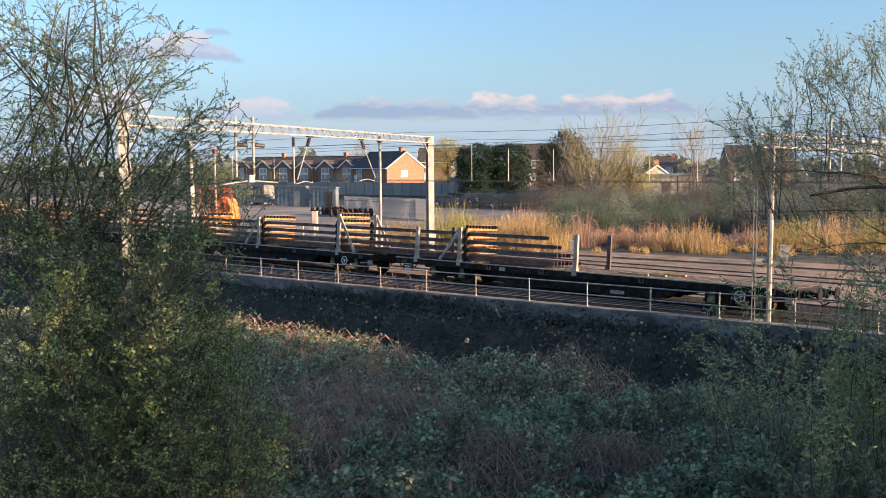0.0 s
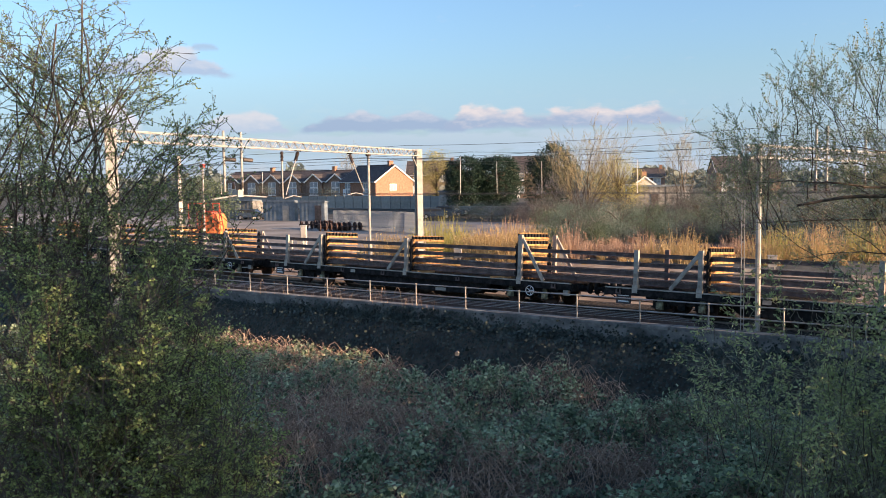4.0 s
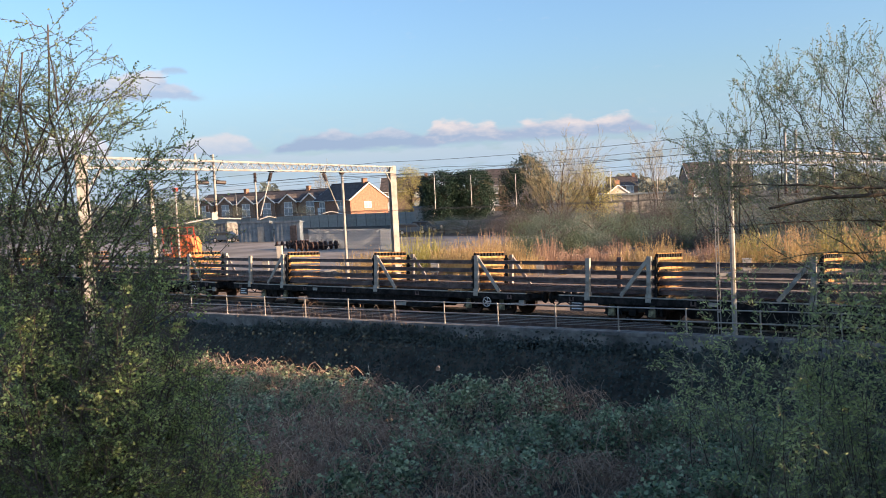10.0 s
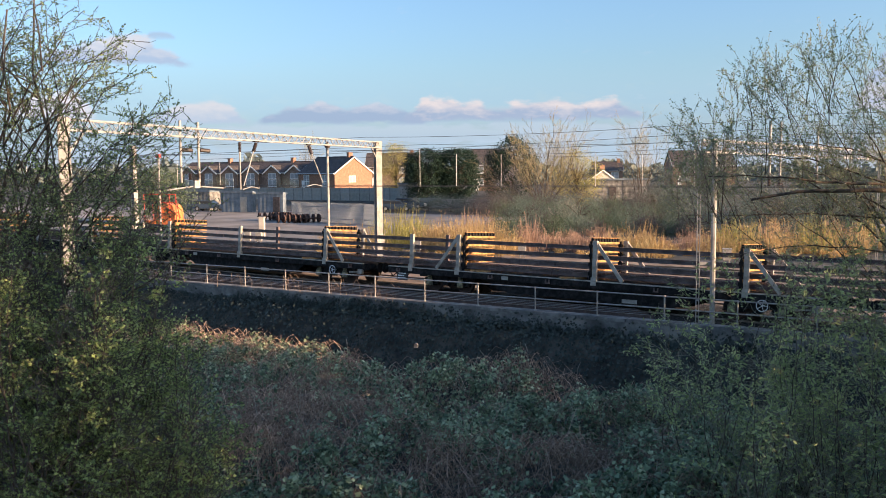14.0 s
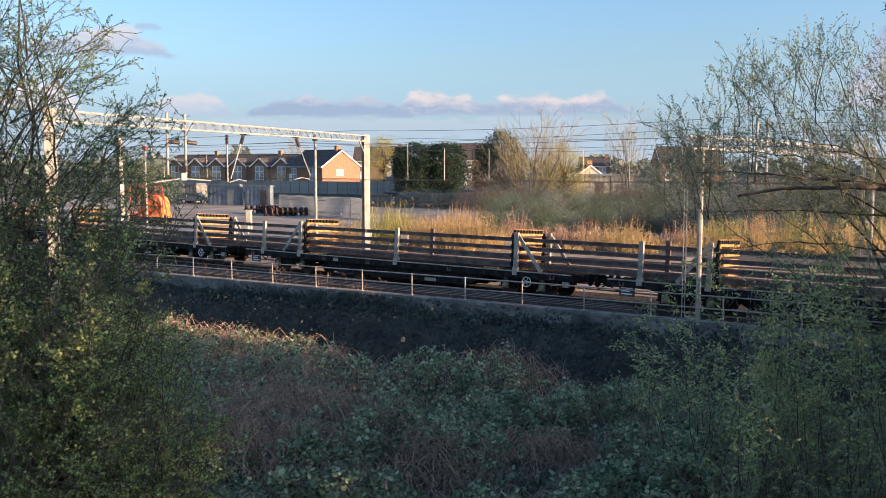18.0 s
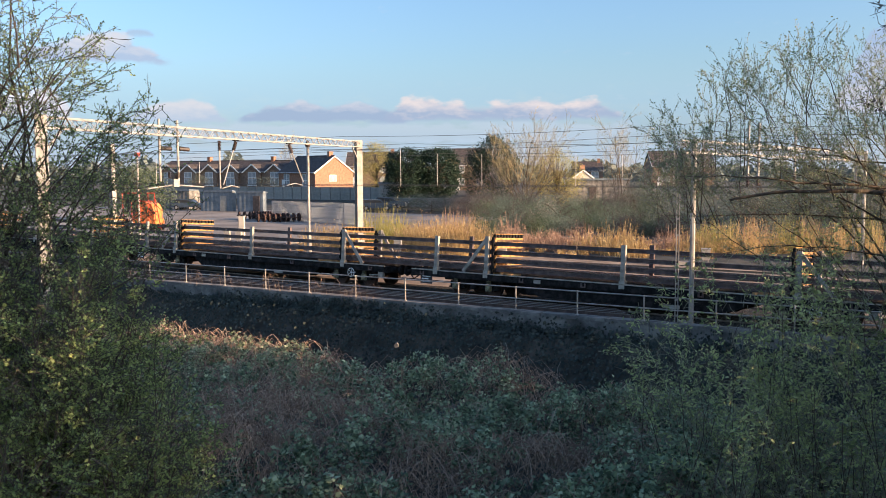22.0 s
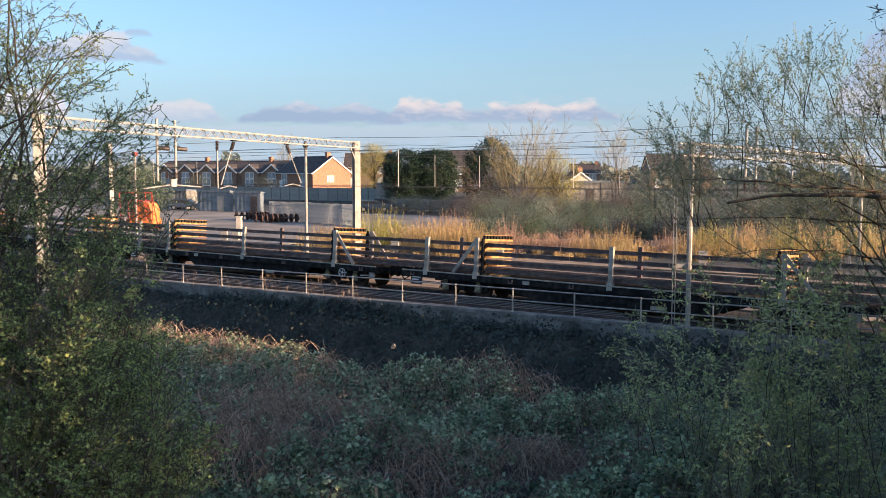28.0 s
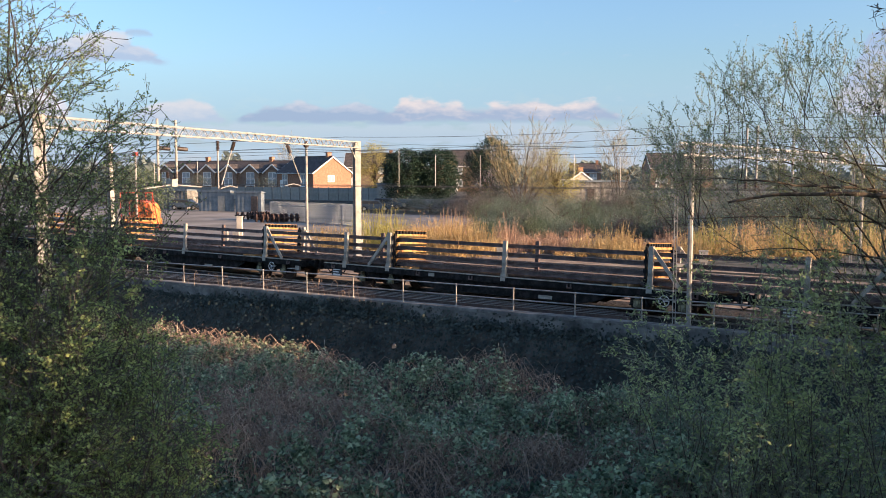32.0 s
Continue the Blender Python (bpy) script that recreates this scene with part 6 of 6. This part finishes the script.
shoots("green_scrub", "yellow-green young bushes at the yard edge", clumps([(655, 62, 1.2, 2.8), (680, 63, 1.3, 2.9), (700, 64, 1.0, 2.2), (1270, 58, 1.2, 2.4), (1400, 57, 1.4, 2.4), (1520, 60, 1.5, 2.6)], 180), 63, M_GOLD)
shoots("golden_scrub", "sunlit yellow osier scrub beyond the tracks", clumps([(735, 60, 1.2, 2.0), (770, 58, 1.2, 2.2), (800, 58, 1.4, 2.6), (830, 57, 1.5, 2.3), (855, 57, 1.2, 1.7), (750, 59, 1.3, 2.4), (785, 57, 1.3, 2.5), (815, 56, 1.5, 2.4), (842, 56, 1.4, 2.1), (720, 61, 1.2, 2.0), (1095, 56, 1.3, 2.3), (1078, 57, 1.0, 1.6), (1040, 58, 1.2, 1.5),
       (1120, 55, 1.2, 1.4), (560, 62, 1.3, 1.7), (590, 63, 1.2, 1.8), (620, 60, 1.0, 1.4), (1230, 57, 1.4, 1.9), (1310, 56, 1.3, 2.3), (1350, 57, 1.3, 2.0), (1450, 56, 1.5, 2.3), (1490, 58, 1.2, 2.0), (1560, 56, 1.5, 2.2)], 170), 61, M_REED)
shoots("russet_scrub", "russet dogwood shoots beyond the tracks", clumps([(790, 62, 0.9, 2.9), (815, 61, 0.6, 2.5), (905, 59, 0.8, 2.4), (895, 60, 0.5, 1.9), (940, 60, 0.6, 1.5), (970, 59, 0.6, 1.5), (1000, 58, 0.8, 1.6), (1030, 60, 0.6, 1.8), (745, 63, 0.6, 1.9),
       (1180, 58, 0.9, 1.6), (1330, 60, 0.8, 2.0), (1430, 60, 0.9, 2.2)], 130), 62, M_REDSHOOT)
shoots("verge_grass", "dry grass on the verge beyond the tracks", strip(65, 520, 1650, 53, 62, 0.2, 0.5, 150, 80), 65, M_REED, category="grass")
shoots("russet_grass", "russet dry grass between the bushes", strip(67, 700, 1600, 58, 80, 0.3, 0.7, 130, 80), 67, M_REDSHOOT, category="grass")
shoots("pale_shrub", "pale leafless shrub among the scrub", clumps([(965, 84, 1.0, 3.0), (958, 85, 0.7, 2.2)], 260), 68, M_RUSH)


def crown_tree(name, label, x, depth, height, width, seed, leaf, leaf_len, count, category="tree", base=0.15, squareness=2.0, clump=0.5):
    """A far tree: tapered trunk and limbs, and a crown of many clumps with gaps."""
    rng, npr = random.Random(seed), np.random.RandomState(seed)
    p = ray_place(x, depth)
    gz = float(ground_z(p.x, p.y))
    t = thing(name, label, category, Matrix.Translation((p.x, p.y, gz)))
    tr = Geo()
    tr.tube([(0, 0, -0.2), (0.05, 0, height * 0.3), (0, 0.1, height * 0.7)], [height * 0.03, height * 0.022, height * 0.008], 7)
    centres = []
    for i in range(int(count / 60)):
        a, q, f = rng.uniform(0, 6.28), math.sqrt(rng.random()), rng.random()
        prof = (1 - abs(2 * f - 1) ** squareness) ** 0.5
        r = width / 2 * prof * (0.55 + 0.45 * q) * rng.uniform(0.8, 1.08)
        c = Vector((r * math.cos(a), r * math.sin(a), height * (base + (1 - base) * f)))
        centres.append(c)
        if i % 3 == 0:
            tr.tube([(0, 0, max(0.2, c.z * 0.55)), c * 0.6 + Vector((0, 0, c.z * 0.3)), c], [height * 0.008, height * 0.005, 0.01], 4)
    pts = np.repeat(np.array([tuple(c) for c in centres]), 60, axis=0)
    pts = pts + npr.normal(size=pts.shape) * clump * np.array([1, 1, 0.8])
    part("trunk", tr, M_BARK, t)
    part("crown", quads("crown", blades(npr, pts, leaf_len, leaf_len * 0.5, 0.3), leaf), leaf, t)
    return t


crown_tree("cypress_hedge", "broad dark clipped cypress clump", 717, 128, 7.4, 6.0, 71, M_CONIFER, 0.24, 22000, base=0.0, squareness=6.0, clump=0.32)
crown_tree("cypress_hedge", "broad dark clipped cypress clump", 772, 129, 7.2, 6.4, 72, M_CONIFER, 0.24, 22000, base=0.06, squareness=4.5, clump=0.32)
crown_tree("conifer", "dark ragged conifer behind the gardens", 872, 134, 8.4, 6.0, 73, M_CONIFER, 0.24, 14000, base=0.0, squareness=2.0)
crown_tree("conifer", "dark ragged conifer behind the gardens", 838, 134, 6.6, 3.6, 77, M_CONIFER, 0.24, 5000, base=0.0, squareness=2.0)
crown_tree("goat_willow", "round willow in yellow spring catkins", 664, 140, 8.0, 5.5, 74, M_GOLD, 0.15, 9000, base=0.1)
crown_tree("goat_willow", "round willow in yellow spring catkins", 982, 107, 7.4, 6.0, 75, M_GOLD, 0.14, 9000, base=0.15)
crown_tree("blossom_shrub", "garden shrub in pale pink blossom", 868, 112, 5.2, 5.0, 78, M_BLOSSOM, 0.12, 3200, category="bush", base=0.1)
crown_tree("evergreen_tree", "dark green tree at the yard edge", 240, 95, 5.5, 7.0, 76, M_MIDGREEN, 0.2, 8000, base=0.05)
# bare trees: place, depth, height, stems, spread
for i, (x, dep, h, n_, sp_, sd) in enumerate(((926, 104, 9.2, 18, 0.4, 81), (1092, 110, 8.8, 5, 0.26, 83), (505, 190, 9.5, 5, 0.28, 85))):
    p = ray_place(x, dep)
    tree("bare_tree", "bare leafless tree with fine upright twigs", (p.x, p.y, float(ground_z(p.x, p.y))), fan(R_, n_, (0, 0), 1.0, h * 0.92, 0.06, sp_, 0.2), sd, M_GOLD, 0.08, 0.04, 0.16,
         levels=3, kids=(5, 5, 7), spread=0.45, lift=0.05, wiggle=0.07, seg=0.8, min_r=0.008, jitter=0.1, group="bare trees", twig=M_OSIER)
_rs = random.Random(77)
# bushes: place, depth, height, width, leaf
SCRUB = [(1250, 70, 3.0, 6, M_SAGE), (1330, 66, 3.6, 6, M_HEDGE), (1410, 70, 4.0, 7, M_SAGE), (1490, 66, 3.6, 6, M_HEDGE), (1570, 68, 4.2, 7, M_HEDGE), (1350, 90, 4.5, 9, M_HEDGE), (1450, 92, 5.0, 9, M_HEDGE), (1560, 90, 5.0, 9, M_HEDGE),
         (1230, 120, 5.5, 8, M_HEDGE), (470, 150, 3.0, 4, M_HEDGE), (350, 155, 3.4, 4, M_HEDGE), (1150, 112, 4.2, 5, M_HEDGE), (720, 114, 1.9, 6, M_HEDGE), (760, 112, 2.0, 7, M_HEDGE), (800, 113, 1.8, 5, M_BROWNSCRUB),
         (905, 92, 2.9, 4.4, M_HEDGE), (1118, 96, 3.6, 4.0, M_HEDGE), (1160, 90, 3.4, 4.0, M_HEDGE),
         (985, 80, 2.9, 5.2, M_SAGE), (1030, 82, 2.6, 4.6, M_MIDGREEN), (945, 83, 2.3, 4.0, M_MIDGREEN), (895, 82, 2.5, 4.2, M_SAGE), (860, 86, 2.1, 3.6, M_MIDGREEN), (1080, 82, 2.0, 4.4, M_SAGE), (1130, 80, 2.2, 4.0, M_MIDGREEN), (1180, 78, 2.4, 4.0, M_HEDGE)]
for _i in range(18):
    SCRUB.append((832 + 18 * _i + _rs.uniform(-8, 8), _rs.uniform(98, 106), _rs.uniform(2.2, 3.0) - (0.9 if 8 < _i < 15 else 0.0), _rs.uniform(3.0, 5.0), M_HEDGE if _i % 5 == 2 else M_BROWNSCRUB))
for _i in range(12):
    SCRUB.append((865 + 30 * _i + _rs.uniform(-12, 12), _rs.uniform(70, 78), _rs.uniform(0.8, 1.6), _rs.uniform(2.2, 3.6), (M_MIDGREEN, M_SAGE, M_BROWNSCRUB)[_i % 3]))
for i, (x, dep, h, wd, mt) in enumerate(SCRUB):
    crown_tree("scrub_bush", "rounded bush of tangled scrub before the gardens", x, dep, h, wd, 91 + i, mt, 0.095, max(4200, int(420 * h * wd)), category="bush", base=0.0, clump=0.4)


# unseen willows, added on the bank to keep the sun off the near thicket
for px_, py_, h, wd, sd in ((8.5, 24.6, 8.0, 5.0, 121), (5.5, 22.0, 9.0, 5.0, 127), (8, 18.5, 7.5, 6.0, 122), (7.5, 13.5, 11.5, 7.0, 123), (7.5, 8.0, 12.0, 7.0, 124)):
    t_ = crown_tree("willow_tree", "tall unseen willow added to shade the near bank", 784, 100, h, wd, sd, M_WILLOW, 0.45, 8400, base=0.0, squareness=6.0, clump=0.75)
    t_.matrix_basis = pose(px_, py_, float(ground_z(px_, py_)))


def far_woods():
    npr = np.random.RandomState(31)
    n = 16000
    x = npr.uniform(-600, 2200, n)
    d = npr.uniform(250, 330, n)
    px = (x - 784) / 1600 * d
    wx, wy = px * math.cos(VIEW) - d * math.sin(VIEW), px * math.sin(VIEW) + d * math.cos(VIEW)
    hgt = 5.0 + 3.0 * waves(x / 10, 0 * x, 6.0, 41) + 1.5 * waves(x / 10, 0 * x, 1.5, 42)
    z = 1.5 + npr.uniform(0, 1, n) * np.clip(hgt, 1.5, 10)
    return solid("far_trees", quads("far_trees", blades(npr, np.stack([wx, wy, z], -1), 2.2, 1.3, 0.4), M_GREYBUSH), M_GREYBUSH, "hazy line of distant trees", "trees", kind="stuff")


far_woods()


# ---- the gull ----
# seconds, and its place in the sky: across, up, depth
FLIGHT = [(0, 2600, 300, 700), (20, 1330, 262, 190), (22, 1150, 232, 160), (22.5, 1106, 213, 150), (23, 1070, 176, 135), (23.5, 994, 138, 120), (24, 887, 126, 108), (24.5, 747, 89, 98), (25.2, 480, 20, 88), (26, 60, -120, 78), (32, -2600, -900, 90)]
WINGS = []


def make_gull():
    g = thing("gull", "white and grey gull flying over the yard", "bird")
    part("body", Geo().tube([(-0.2, 0, 0.01), (-0.1, 0, 0.0), (0.05, 0, -0.01), (0.14, 0, 0.01), (0.19, 0, 0.03), (0.23, 0, 0.025)], [0.02, 0.06, 0.07, 0.05, 0.04, 0.012], 10, True), M_WHITE, g, "white body")
    part("tail", Geo().prism([(-0.18, -0.03), (-0.33, -0.07), (-0.33, 0.07), (-0.18, 0.03)], "z", 0.0, 0.012), M_WHITE, g)
    part("beak", Geo().tube([(0.225, 0, 0.025), (0.28, 0, 0.015)], [0.014, 0.004], 6, True), M_OCHRE, g, "yellow beak")
    for side in (-1, 1):
        outline = [(0.09, 0.0), (0.13, side * 0.25), (0.05, side * 0.55), (-0.04, side * 0.6), (-0.03, side * 0.28), (-0.09, 0.0)]
        WINGS.append((part("wing", Geo().prism(outline if side > 0 else outline[::-1], "z", 0.0, 0.012), M_GULLGREY, g, "grey wing", pose(0, side * 0.045, 0.03)), side))
    return g


gull = make_gull()

# ---- what moves ----


def travel(t):
    """Metres rolled at t seconds, smooth through the rows."""
    i = max(0, min(len(TRAVEL) - 2, int(t)))
    p = [TRAVEL[max(0, min(len(TRAVEL) - 1, k))][1] for k in (i - 1, i, i + 1, i + 2)]
    if i == 0:
        p[0] = 2 * p[1] - p[2]
    if i == len(TRAVEL) - 2:
        p[3] = 2 * p[2] - p[1]
    u = t - i
    return 0.5 * (2 * p[1] + (p[2] - p[0]) * u + (2 * p[0] - 5 * p[1] + 4 * p[2] - p[3]) * u * u + (3 * p[1] - p[0] - 3 * p[2] + p[3]) * u ** 3)


def motions():
    for w, u in WAGONS:
        rows = []
        for t, s in TRAVEL:
            a, b = u + s + 3.72, u + s + 16.8
            slope = (bend(b) - bend(a)) / (b - a)
            rows.append((t, pose(u + s, TRACK_Y + bend(a) - 3.72 * slope, 0.0525 * CANT / 4.0, 0, 0, math.degrees(math.atan(slope))) @ pose(0, 0, 0, CANT)))
        walk(w, rows)
    for ob, u, y, z, *turn in RAILS:
        if turn:
            walk(ob, [(t, on_track(u + s, y, z, turn[0])) for t, s in TRAVEL])
            continue
        rows = []
        for t, s in TRAVEL:
            b = u + s
            slope = (bend(b) - bend(b - 10.0)) / 10.0
            rows.append((t, pose(b, TRACK_Y + bend(b), 0.0525 * CANT / 4.0, 0, 0, math.degrees(math.atan(slope))) @ pose(0, 0, 0, CANT) @ pose(0, y, z)))
        walk(ob, rows)
    walk(gull, [(t, Matrix.Translation(spot(x, y, d)) @ pose(0, 0, 0, 12, -6, 262)) for t, x, y, d in FLIGHT])
    beats = [i * 0.1 for i in range(321)]
    for ob, side in WINGS:
        walk(ob, [(t, pose(0, side * 0.045, 0.03, side * (14 + 30 * math.sin(11.0 * t)))) for t in beats])
    steps = [i * 0.16 for i in range(200)] + [32.0]
    for ob, rest in WHEELS:
        walk(ob, [(t, rest @ pose(0, 0, 0, 0, math.degrees(travel(t) / 0.42), 0)) for t in steps])


motions()
